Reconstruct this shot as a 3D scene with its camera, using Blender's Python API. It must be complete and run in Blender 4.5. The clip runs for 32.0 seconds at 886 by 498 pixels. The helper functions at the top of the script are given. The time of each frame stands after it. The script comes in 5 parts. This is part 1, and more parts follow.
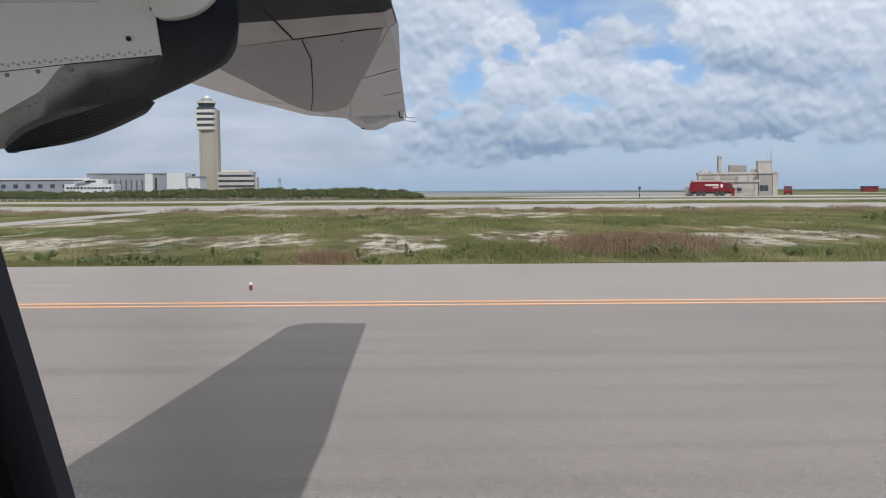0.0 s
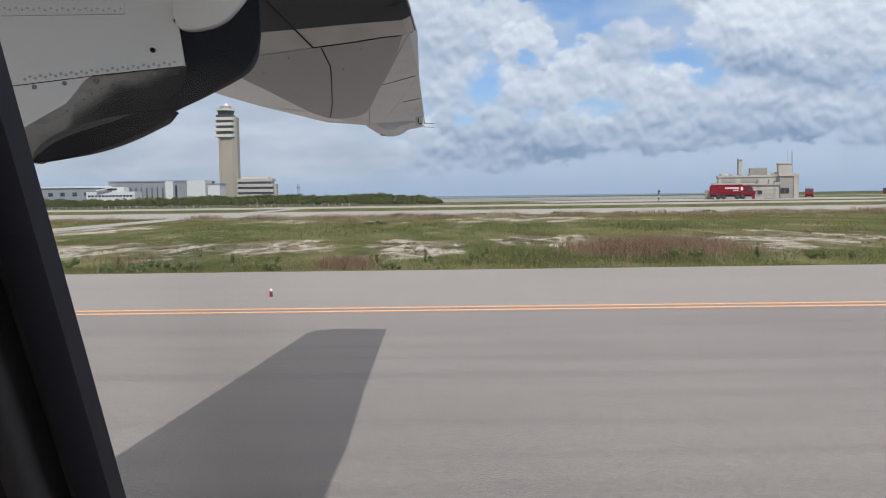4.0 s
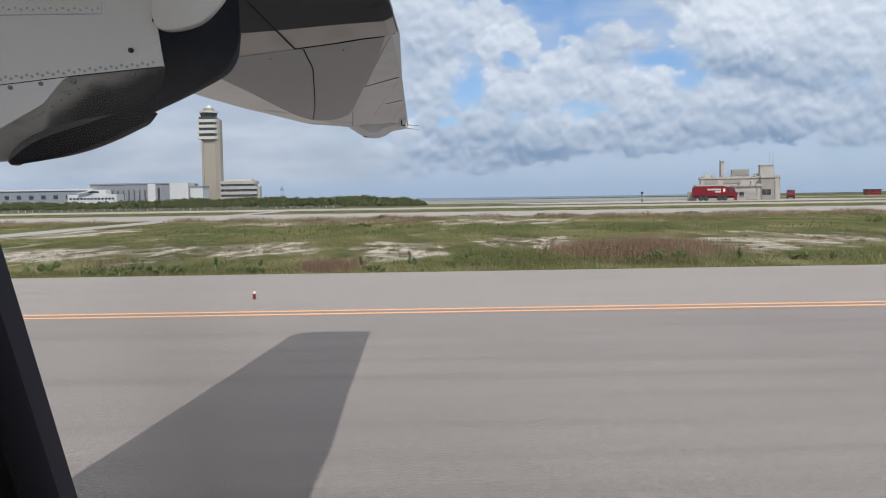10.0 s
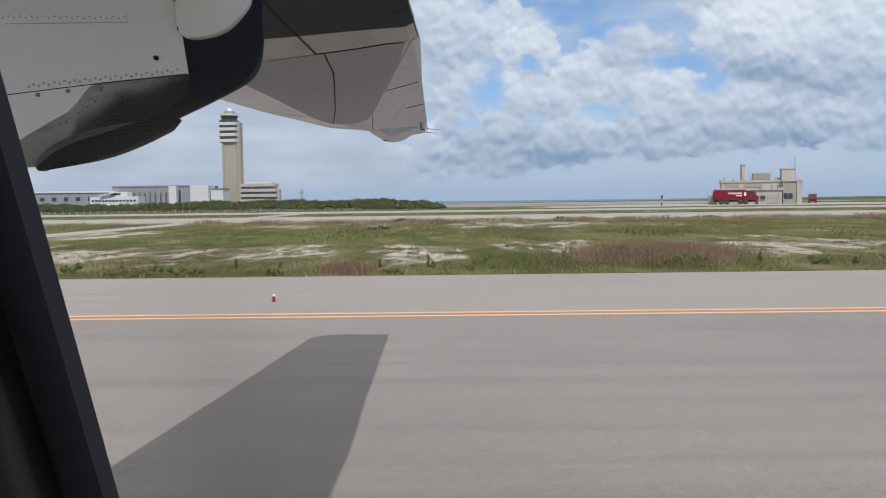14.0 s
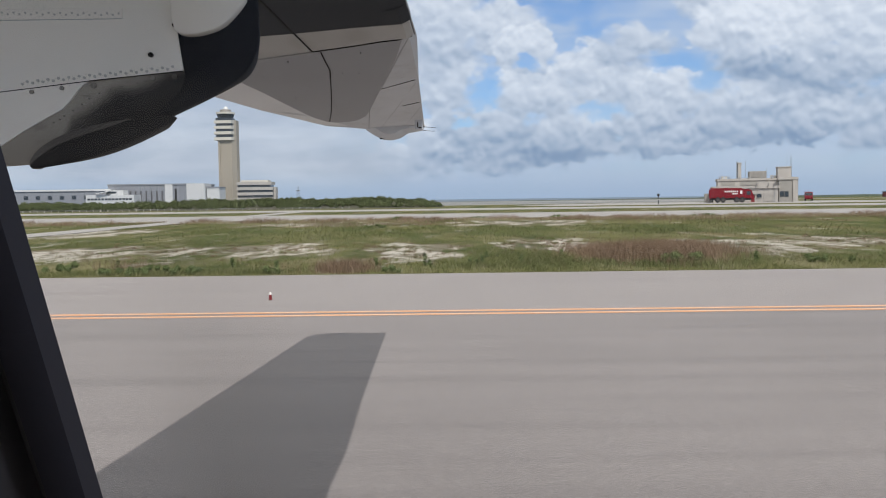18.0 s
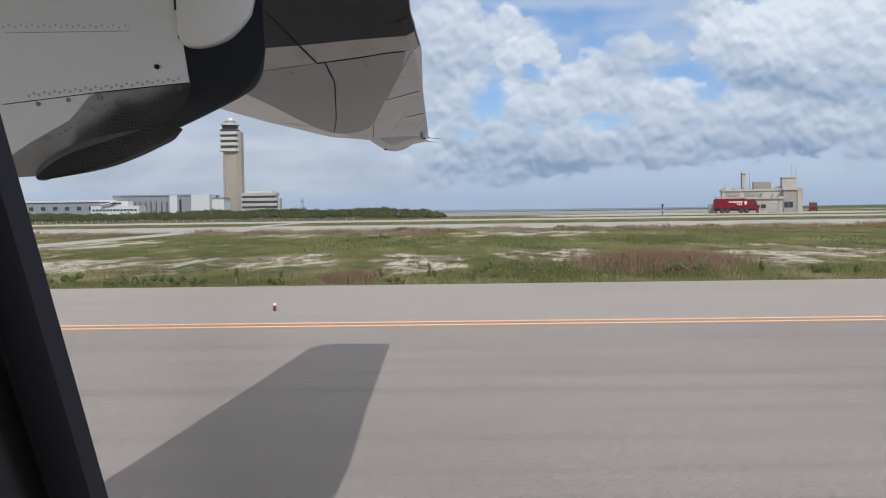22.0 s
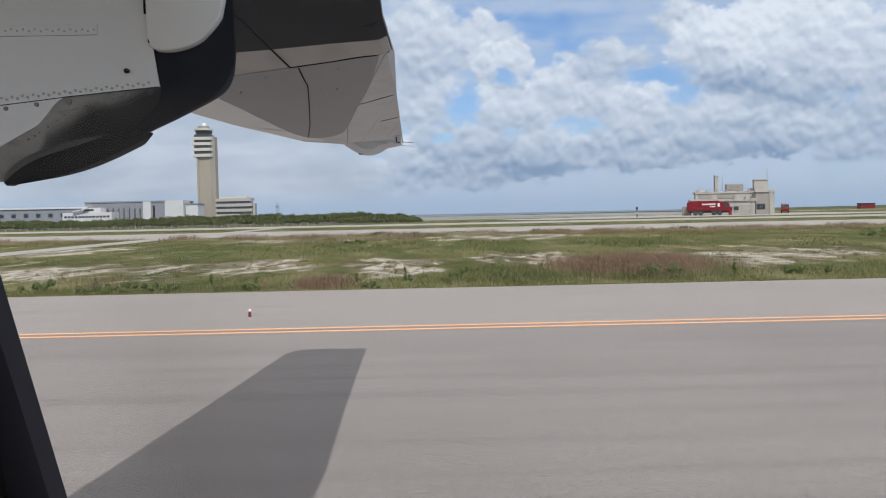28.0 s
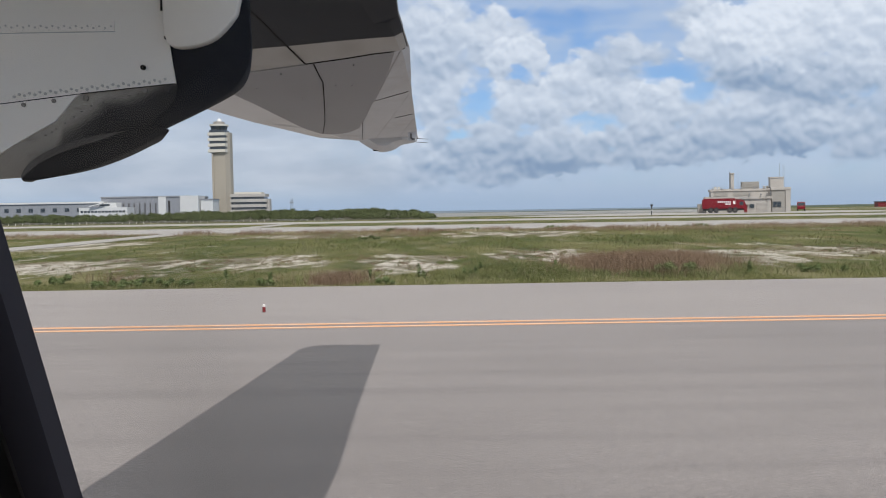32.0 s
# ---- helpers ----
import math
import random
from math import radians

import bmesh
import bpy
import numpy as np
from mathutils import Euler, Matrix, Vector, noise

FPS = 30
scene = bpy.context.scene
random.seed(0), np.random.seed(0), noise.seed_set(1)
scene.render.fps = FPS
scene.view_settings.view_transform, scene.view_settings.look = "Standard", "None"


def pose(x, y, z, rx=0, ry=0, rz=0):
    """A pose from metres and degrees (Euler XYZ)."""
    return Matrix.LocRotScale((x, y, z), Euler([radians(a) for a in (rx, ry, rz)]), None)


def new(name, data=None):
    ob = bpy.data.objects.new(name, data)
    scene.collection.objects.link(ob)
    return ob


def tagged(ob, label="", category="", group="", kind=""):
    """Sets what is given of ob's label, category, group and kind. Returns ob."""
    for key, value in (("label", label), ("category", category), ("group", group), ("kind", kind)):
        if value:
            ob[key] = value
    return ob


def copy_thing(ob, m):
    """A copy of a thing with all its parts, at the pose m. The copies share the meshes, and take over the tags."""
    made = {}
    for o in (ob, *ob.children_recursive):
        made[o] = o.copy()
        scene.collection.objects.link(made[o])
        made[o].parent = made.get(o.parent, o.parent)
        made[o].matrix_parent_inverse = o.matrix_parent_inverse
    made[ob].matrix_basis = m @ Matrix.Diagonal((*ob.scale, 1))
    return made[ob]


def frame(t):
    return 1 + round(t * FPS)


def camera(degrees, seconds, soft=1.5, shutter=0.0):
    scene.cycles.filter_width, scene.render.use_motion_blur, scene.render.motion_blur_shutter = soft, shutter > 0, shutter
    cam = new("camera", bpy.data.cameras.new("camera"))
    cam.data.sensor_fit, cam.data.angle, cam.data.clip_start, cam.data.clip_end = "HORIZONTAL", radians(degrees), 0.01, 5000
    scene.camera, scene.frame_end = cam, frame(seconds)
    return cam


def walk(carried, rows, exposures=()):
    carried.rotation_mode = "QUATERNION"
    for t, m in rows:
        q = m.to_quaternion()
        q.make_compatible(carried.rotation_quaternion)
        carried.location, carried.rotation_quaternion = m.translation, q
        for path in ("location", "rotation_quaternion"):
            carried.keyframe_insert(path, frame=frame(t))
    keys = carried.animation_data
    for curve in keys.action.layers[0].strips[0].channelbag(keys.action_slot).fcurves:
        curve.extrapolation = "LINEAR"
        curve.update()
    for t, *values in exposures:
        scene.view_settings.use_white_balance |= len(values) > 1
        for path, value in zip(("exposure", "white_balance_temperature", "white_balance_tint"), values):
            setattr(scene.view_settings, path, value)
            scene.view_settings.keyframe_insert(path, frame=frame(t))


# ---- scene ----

# ---------------------------------------------------------------- camera
# x runs aft along the aircraft, y outward from the cabin window, z up
cam = camera(54.0, 32.0, soft=0.95)
PATH = [
    (0, 0.0086, 0.0084, 2.2470, -3.860, 0.312, -0.717),
    (0.5, 0.0056, 0.0055, 2.2488, -3.608, 0.221, -0.468),
    (1, 0.0029, 0.0041, 2.2497, -3.548, 0.278, -0.280),
    (1.5, 0.0040, 0.0054, 2.2500, -3.516, 0.385, -0.039),
    (2, 0.0050, 0.0059, 2.2557, -3.489, 0.370, 0.072),
    (2.5, 0.0037, 0.0041, 2.2511, -3.462, 0.379, 0.062),
    (4.5, 0.0000, -0.0035, 2.2544, -3.569, 0.826, 0.650),
    (5, -0.0004, -0.0015, 2.2577, -3.659, 0.635, 1.064),
    (5.5, -0.0013, -0.0056, 2.2596, -3.524, 0.761, 1.643),
    (6, 0.0022, -0.0066, 2.2647, -3.550, 0.685, 1.899),
    (6.5, -0.0023, -0.0054, 2.2608, -3.627, 0.707, 1.713),
    (7, 0.0009, -0.0021, 2.2611, -3.694, 0.811, 1.629),
    (7.5, 0.0003, 0.0026, 2.2508, -3.672, 0.989, 0.803),
    (8, 0.0037, 0.0056, 2.2558, -3.573, 1.057, 0.466),
    (8.5, 0.0031, 0.0049, 2.2502, -3.540, 0.941, 0.122),
    (9, 0.0054, 0.0070, 2.2534, -3.389, 1.078, 0.291),
    (9.5, 0.0049, 0.0089, 2.2464, -3.496, 0.884, -0.447),
    (10, 0.0064, 0.0110, 2.2498, -3.387, 0.875, -0.558),
    (10.5, 0.0059, 0.0089, 2.2445, -3.325, 0.988, -1.011),
    (11, 0.0038, 0.0088, 2.2436, -3.196, 0.903, -1.044),
    (11.5, 0.0060, 0.0065, 2.2482, -3.082, 0.837, -0.804),
    (12, 0.0058, 0.0050, 2.2456, -3.014, 0.408, -0.984),
    (12.5, 0.0035, 0.0009, 2.2484, -2.905, 0.463, -0.516),
    (13, 0.0004, -0.0018, 2.2516, -2.965, 0.523, -0.011),
    (13.5, 0.0003, -0.0005, 2.2530, -3.071, 0.792, 0.360),
    (14, 0.0022, -0.0033, 2.2602, -3.174, 0.712, 0.682),
    (14.5, -0.0011, -0.0031, 2.2569, -3.246, 0.929, 0.960),
    (15, -0.0005, -0.0042, 2.2607, -3.358, 0.810, 1.354),
    (15.5, -0.0012, -0.0031, 2.2578, -3.317, 0.876, 1.466),
    (17.5, -0.0024, 0.0077, 2.2637, -3.259, 0.633, 1.007),
    (18, -0.0003, 0.0132, 2.2594, -3.291, 0.740, 0.456),
    (18.5, -0.0015, 0.0059, 2.2590, -3.270, 0.642, 0.519),
    (19, -0.0030, 0.0070, 2.2585, -3.150, 0.684, 0.831),
    (19.5, -0.0020, 0.0054, 2.2580, -3.094, 0.784, 0.742),
    (20, -0.0022, 0.0093, 2.2595, -2.979, 0.828, 0.801),
    (20.5, -0.0025, 0.0037, 2.2606, -2.895, 0.679, 0.591),
    (21, -0.0028, 0.0121, 2.2589, -2.902, 0.590, 0.747),
    (21.5, -0.0024, 0.0058, 2.2619, -2.649, 0.448, 0.870),
    (22, -0.0019, 0.0121, 2.2601, -2.583, 0.774, 0.725),
    (22.5, 0.0005, 0.0058, 2.2594, -2.478, 0.662, 0.381),
    (23, 0.0008, 0.0139, 2.2548, -2.428, 0.903, 0.028),
    (23.5, 0.0015, 0.0106, 2.2568, -2.320, 0.626, -0.364),
    (24, 0.0021, 0.0179, 2.2571, -2.245, 0.869, -0.589),
    (24.5, 0.0055, 0.0106, 2.2547, -2.152, 0.697, -1.024),
    (25, 0.0073, 0.0144, 2.2529, -2.221, 0.990, -1.208),
    (25.5, 0.0076, 0.0126, 2.2508, -2.271, 1.099, -1.299),
    (27.5, 0.0046, 0.0063, 2.2516, -2.383, 1.135, -1.201),
    (28, 0.0073, 0.0052, 2.2555, -2.331, 1.186, -0.865),
    (28.5, 0.0024, 0.0034, 2.2594, -2.368, 1.156, -0.362),
    (29, 0.0012, 0.0013, 2.2615, -2.384, 1.456, 0.288),
    (29.5, -0.0004, 0.0017, 2.2629, -2.429, 1.417, 0.674),
    (30, 0.0023, 0.0024, 2.2642, -2.492, 1.397, 0.759),
    (30.5, -0.0005, 0.0006, 2.2642, -2.430, 1.188, 0.848),
    (31, 0.0002, 0.0035, 2.2637, -2.445, 1.246, 0.828),
    (31.5, 0.0012, 0.0044, 2.2608, -2.473, 0.842, 0.445),
    (32, 0.0037, 0.0118, 2.2597, -2.553, 0.928, 0.051),
]
walk(cam, [(t, pose(x, y, z, 90 + pitch, roll, yaw)) for t, x, y, z, pitch, roll, yaw in PATH],
     exposures=[(0.0, 0.04), (32.0, 0.04)])

# ---------------------------------------------------------------- light
SUN_TO = Vector((0.785, -2.60, 3.22)).normalized()
sun_data = bpy.data.lights.new("sun", "SUN")
sun_data.energy, sun_data.angle, sun_data.color = 3.0, radians(0.6), (1.0, 0.96, 0.91)
sun = new("sun", sun_data)
sun.matrix_basis = Matrix.Translation((0, -40, 60)) @ SUN_TO.to_track_quat("Z", "Y").to_matrix().to_4x4()


class Nodes:
    """Short writing of node trees."""

    def __init__(self, tree):
        self.tree = tree
        tree.nodes.clear()

    def add(self, kind, **sockets):
        node = self.tree.nodes.new(kind)
        for key, value in sockets.items():
            self.put(node.inputs[key.replace("_", " ")], value)
        return node

    def put(self, socket, value):
        if isinstance(value, bpy.types.NodeSocket):
            self.tree.links.new(value, socket)
        else:
            socket.default_value = value

    def math(self, op, a, b=0.0, c=None, clamp=False):
        node = self.tree.nodes.new("ShaderNodeMath")
        node.operation, node.use_clamp = op, clamp
        self.put(node.inputs[0], a), self.put(node.inputs[1], b)
        if c is not None:
            self.put(node.inputs[2], c)
        return node.outputs[0]

    def step(self, value, low, high, to_low=0.0, to_high=1.0):
        node = self.tree.nodes.new("ShaderNodeMapRange")
        node.interpolation_type = "SMOOTHSTEP"
        for i, v in enumerate((value, low, high, to_low, to_high)):
            self.put(node.inputs[i], v)
        return node.outputs[0]

    def noise(self, vector, scale, detail=3.0, rough=0.55, distort=0.0):
        node = self.add("ShaderNodeTexNoise", Scale=scale, Detail=detail, Roughness=rough, Distortion=distort)
        self.put(node.inputs["Vector"], vector)
        return node.outputs["Fac"]

    def mix(self, fac, a, b, blend="MIX"):
        node = self.tree.nodes.new("ShaderNodeMix")
        node.data_type, node.blend_type = "RGBA", blend
        self.put(node.inputs[0], fac)
        self.put(node.inputs[6], a if isinstance(a, bpy.types.NodeSocket) else (*a, 1))
        self.put(node.inputs[7], b if isinstance(b, bpy.types.NodeSocket) else (*b, 1))
        return node.outputs[2]

    def join(self, x, y, z=0.0):
        node = self.tree.nodes.new("ShaderNodeCombineXYZ")
        for i, v in enumerate((x, y, z)):
            self.put(node.inputs[i], v)
        return node.outputs[0]

    def split(self, vector):
        node = self.tree.nodes.new("ShaderNodeSeparateXYZ")
        self.put(node.inputs[0], vector)
        return node.outputs

    def scaled(self, vector, sx, sy, sz):
        node = self.tree.nodes.new("ShaderNodeVectorMath")
        node.operation = "MULTIPLY"
        self.put(node.inputs[0], vector)
        node.inputs[1].default_value = (sx, sy, sz)
        return node.outputs[0]


def make_sky():
    world = bpy.data.worlds.new("sky")
    scene.world = world
    world.use_nodes = True
    n = Nodes(world.node_tree)
    sky = n.add("ShaderNodeTexSky")
    sky.sky_type, sky.sun_disc = "NISHITA", False
    sky.sun_elevation = math.asin(SUN_TO.z)
    sky.sun_rotation = math.atan2(SUN_TO.x, SUN_TO.y)
    sky.air_density, sky.dust_density, sky.ozone_density = 1.0, 0.6, 1.6
    clear = n.mix(1.0, sky.outputs[0], (0.062, 0.088, 0.122), "MULTIPLY")
    way = n.add("ShaderNodeTexCoord").outputs["Generated"]
    x, y, z = n.split(way)
    ahead = n.math("MAXIMUM", n.math("ABSOLUTE", y), 0.12)
    # degrees of bearing and height, good for the half of the sky before the window
    az = n.math("MULTIPLY", n.math("DIVIDE", x, ahead), 57.3)
    el = n.math("MULTIPLY", n.math("DIVIDE", z, ahead), 57.3)
    # cumulus heads, drawn far to near: bearing, height, half width, half height, brightness, softness of the edge
    low_bank = [(-7.5, 2.2, 12.3, 2.2, 0.42, 1.0), (-12.0, 5.2, 9.7, 3.4, 0.47, 1.1), (-20.6, 3.8, 11.2, 4.1, 0.45, 1.1), (-1.6, 2.7, 3.4, 1.0, 0.5, 0.5), (2.9, 3.1, 5.8, 1.6, 0.36, 0.5),
                (7.4, 3.6, 4.1, 1.6, 0.22, 0.45), (14.1, 3.8, 4.3, 1.6, 0.36, 0.5), (19.7, 4.7, 5.4, 1.7, 0.36, 0.5), (23.0, 4.8, 3.0, 1.6, 0.24, 0.4), (27.5, 4.5, 4.5, 2.2, 0.4, 0.9)]
    middle_bank = [(-0.5, 4.3, 3.0, 1.5, 0.56, 0.5), (2.3, 4.6, 3.5, 1.5, 0.4, 0.5), (7.9, 4.5, 2.2, 1.6, 0.46, 0.35), (9.5, 4.9, 1.0, 1.1, 0.62, 0.45), (13.0, 5.2, 2.6, 1.4, 0.5, 0.5),
                   (-0.1, 8.0, 2.5, 3.2, 0.62, 0.5), (5.7, 7.0, 3.0, 1.9, 0.64, 0.4), (10.5, 8.0, 3.9, 2.9, 0.66, 0.45), (14.4, 6.8, 2.8, 1.9, 0.64, 0.4), (20.0, 6.6, 3.4, 2.2, 0.58, 0.4),
                   (23.8, 6.0, 3.2, 1.9, 0.54, 0.45), (17.7, 8.2, 0.7, 1.0, 0.5, 0.8)]
    high_bank = [(-0.5, 11.2, 4.1, 3.2, 0.58, 0.7), (3.6, 11.2, 3.4, 2.3, 0.62, 0.55), (4.9, 9.8, 2.2, 1.8, 0.72, 0.4), (11.8, 9.9, 3.2, 1.6, 0.52, 0.8), (16.7, 12.3, 2.2, 1.7, 0.55, 0.8),
                 (25.2, 8.3, 7.4, 2.3, 0.36, 0.8), (20.0, 8.8, 4.1, 1.5, 0.34, 0.8), (18.9, 11.0, 3.7, 2.4, 0.74, 0.5), (23.0, 11.5, 4.8, 3.0, 0.90, 0.6), (27.1, 11.4, 5.0, 3.7, 0.76, 0.8),
                 (31.6, 7.3, 6.0, 4.5, 0.45, 1.0)]
    # clear blue gaps: bearing, height, half width, half height
    gaps = [(2.4, 7.1, 1.3, 1.6), (9.8, 5.6, 2.3, 0.7), (1.1, 4.9, 1.0, 0.5), (5.3, 8.8, 0.9, 0.6), (14.8, 8.7, 3.0, 0.7),
            (17.1, 7.5, 1.7, 1.0), (7.7, 12.2, 3.0, 1.0), (9.6, 10.9, 1.5, 0.7), (5.1, 12.8, 1.1, 0.5)]

    flat = n.join(n.math("MULTIPLY", az, 0.1), n.math("MULTIPLY", el, 0.13), 0.0)

    def billow(shift_a, shift_e, detail):
        """Heaped round heads, small ones on large ones."""
        spot = n.join(n.math("MULTIPLY", n.math("ADD", az, shift_a), 0.1), n.math("MULTIPLY", n.math("ADD", el, shift_e), 0.13), 0.0)
        bend = n.noise(spot, 5.0, 4.0, 0.55)
        px, py, _ = n.split(spot)
        spot = n.join(n.math("MULTIPLY_ADD", bend, 0.20, px), n.math("MULTIPLY_ADD", bend, -0.15, py), 0.0)
        cell = n.add("ShaderNodeTexVoronoi")
        cell.voronoi_dimensions, cell.feature, cell.normalize = "2D", "SMOOTH_F1", True
        for key, value in (("Vector", spot), ("Scale", 6.5), ("Smoothness", 0.4), ("Detail", detail), ("Roughness", 0.48), ("Lacunarity", 2.2)):
            n.put(cell.inputs[key], value)
        return n.math("SUBTRACT", 0.5, cell.outputs["Distance"])

    heads, heads_up = billow(0.0, 0.0, 4.0), billow(0.12, 0.42, 3.0)
    wisp = n.math("SUBTRACT", n.noise(n.join(n.math("MULTIPLY", az, 0.1), n.math("MULTIPLY", el, 0.15), 5.0), 5.0, 7.0, 0.55, 0.25), 0.5)
    broad = n.math("SUBTRACT", n.noise(flat, 2.2, 4.0, 0.55), 0.5)
    wa = n.math("ADD", az, n.math("MULTIPLY", n.math("SUBTRACT", n.noise(flat, 6.5, 5.0, 0.6), 0.5), 2.6))
    we = n.math("ADD", el, n.math("MULTIPLY", n.math("SUBTRACT", n.noise(n.scaled(flat, -1, 1.1, 1), 7.0, 5.0, 0.6), 0.5), 2.2))
    rough_edge = n.math("ADD", n.math("MULTIPLY", heads, 0.65), n.math("MULTIPLY", wisp, 1.6))
    relief = n.math("ADD", n.math("MULTIPLY", n.math("SUBTRACT", heads, heads_up), 0.88), n.math("MULTIPLY", wisp, 0.25))
    cover, lit = n.math("MULTIPLY", n.math("MULTIPLY_ADD", n.math("ADD", broad, wisp), 1.0, 0.30, clamp=True), 0.75), 0.5
    for ba, be, ra, re, bright, soft in low_bank + middle_bank + high_bank:
        da = n.math("MULTIPLY", n.math("SUBTRACT", wa, ba), 1.0 / ra)
        de = n.math("MULTIPLY", n.math("SUBTRACT", we, be), 1.0 / re)
        r2 = n.math("MULTIPLY_ADD", da, da, n.math("MULTIPLY", de, de))
        body = n.math("ADD", n.math("SUBTRACT", 0.95, r2), rough_edge)
        here = n.step(body, -0.05, 1.0 * soft, 0.0, 0.95)
        shade = n.math("MULTIPLY_ADD", n.math("MAXIMUM", n.math("MINIMUM", de, 1.1), -1.1), 0.30, n.math("ADD", bright, relief))
        lit = n.math("MULTIPLY_ADD", n.math("SUBTRACT", shade, lit), here, lit)
        cover = n.math("MAXIMUM", cover, here)
    lit = n.math("ADD", lit, n.math("MULTIPLY", broad, 0.15), clamp=True)
    # towards the tower the cloud is an even grey layer drawn out along the horizon
    layers = n.noise(n.join(n.math("MULTIPLY", az, 0.04), n.math("MULTIPLY", el, 0.16), 7.0), 3.4, 6.0, 0.58, 0.2)
    calm = n.step(az, -6.5, -0.5, 0.85, 0.0)
    even = n.math("MULTIPLY_ADD", n.math("SUBTRACT", layers, 0.5), 1.1, 0.43)
    lit = n.math("MULTIPLY_ADD", n.math("SUBTRACT", even, lit), calm, lit, clamp=True)
    cover = n.math("MULTIPLY_ADD", n.math("SUBTRACT", 0.85, cover), calm, cover)
    gap = n.math("MULTIPLY", wisp, 0.0)
    for ga, ge, ra, re in gaps:
        da, de = n.math("MULTIPLY", n.math("SUBTRACT", wa, ga), 1.0 / ra), n.math("MULTIPLY", n.math("SUBTRACT", we, ge), 1.0 / re)
        r2 = n.math("MULTIPLY_ADD", da, da, n.math("MULTIPLY", de, de))
        gap = n.math("MAXIMUM", gap, n.step(n.math("ADD", n.math("SUBTRACT", 1.15, r2), rough_edge), 0.0, 1.3, 0.0, 0.9))
    cover = n.math("MULTIPLY", cover, n.math("SUBTRACT", 1.0, gap))
    cloud = n.mix(lit, (0.226, 0.328, 0.488), (0.77, 0.835, 0.93))
    cloud = n.mix(n.math("MULTIPLY", calm, 0.45), cloud, n.mix(lit, (0.30, 0.335, 0.40), (0.78, 0.81, 0.86)))
    streaks = n.noise(n.join(n.math("MULTIPLY", az, 0.05), n.math("MULTIPLY", el, 0.22), 3.0), 2.6, 6.0, 0.6)
    veil = n.math("MULTIPLY", n.step(streaks, 0.33, 0.66, 0.30, 0.85), n.math("MULTIPLY_ADD", gap, -0.6, 1.0))
    hazed = n.mix(veil, clear, (0.46, 0.58, 0.77))
    low = n.step(el, -0.5, 7.0, 0.95, 0.0)
    hazed = n.mix(low, hazed, n.mix(n.step(el, 0.0, 3.0), (0.36, 0.47, 0.64), (0.44, 0.54, 0.70)))
    cover = n.math("MULTIPLY", cover, n.step(el, 0.3, 2.2, 0.1, 1.0))
    out = n.mix(cover, hazed, cloud)
    # overhead the cloud closes to a bright grey-white sheet
    out = n.mix(n.step(z, 0.30, 0.55, 0.0, 0.9), out, (0.71, 0.69, 0.65))
    shader = n.add("ShaderNodeBackground", Color=out, Strength=1.0)
    end = n.add("ShaderNodeOutputWorld")
    n.put(end.inputs["Surface"], shader.outputs[0])


make_sky()

# ---------------------------------------------------------------- materials


def material(name, colour, rough=0.6, metal=0.0, grain=0.12, grain_scale=30.0, stain=0.15, stain_scale=1.5, bump=0.0,
             stretch=(1, 1, 1), spec=0.5, each=0.0, stain_colour=None, coat=0.0):
    """A painted, built or grown surface with grain and stains at two scales."""
    mat = bpy.data.materials.new(name)
    mat.use_nodes = True
    n = Nodes(mat.node_tree)
    spot = n.scaled(n.add("ShaderNodeTexCoord").outputs["Object"], *stretch)
    fine = n.noise(spot, grain_scale, 4.0, 0.65)
    broad = n.noise(spot, stain_scale, 5.0, 0.6, 0.4)
    dark = stain_colour or tuple(c * 0.55 for c in colour)
    base = n.mix(n.math("MULTIPLY", n.step(broad, 0.42, 0.78), stain), colour, dark)
    value = n.math("ADD", 1.0 - grain / 2, n.math("MULTIPLY", n.math("SUBTRACT", fine, 0.25), grain))
    if each:
        value = n.math("ADD", value, n.math("MULTIPLY", n.math("SUBTRACT", n.add("ShaderNodeObjectInfo").outputs["Random"], 0.5), each))
    hsv = n.add("ShaderNodeHueSaturation", Color=base)
    n.put(hsv.inputs["Value"], value)
    shader = n.add("ShaderNodeBsdfPrincipled", Metallic=metal)
    n.put(shader.inputs["Base Color"], hsv.outputs[0])
    n.put(shader.inputs["Roughness"], n.math("ADD", rough - 0.06, n.math("MULTIPLY", broad, 0.12)))
    shader.inputs["Specular IOR Level"].default_value = spec
    shader.inputs["Coat Weight"].default_value = coat
    if bump:
        b = n.add("ShaderNodeBump", Strength=bump, Distance=0.02)
        n.put(b.inputs["Height"], fine)
        n.put(shader.inputs["Normal"], b.outputs[0])
    end = n.add("ShaderNodeOutputMaterial")
    n.put(end.inputs["Surface"], shader.outputs[0])
    return mat


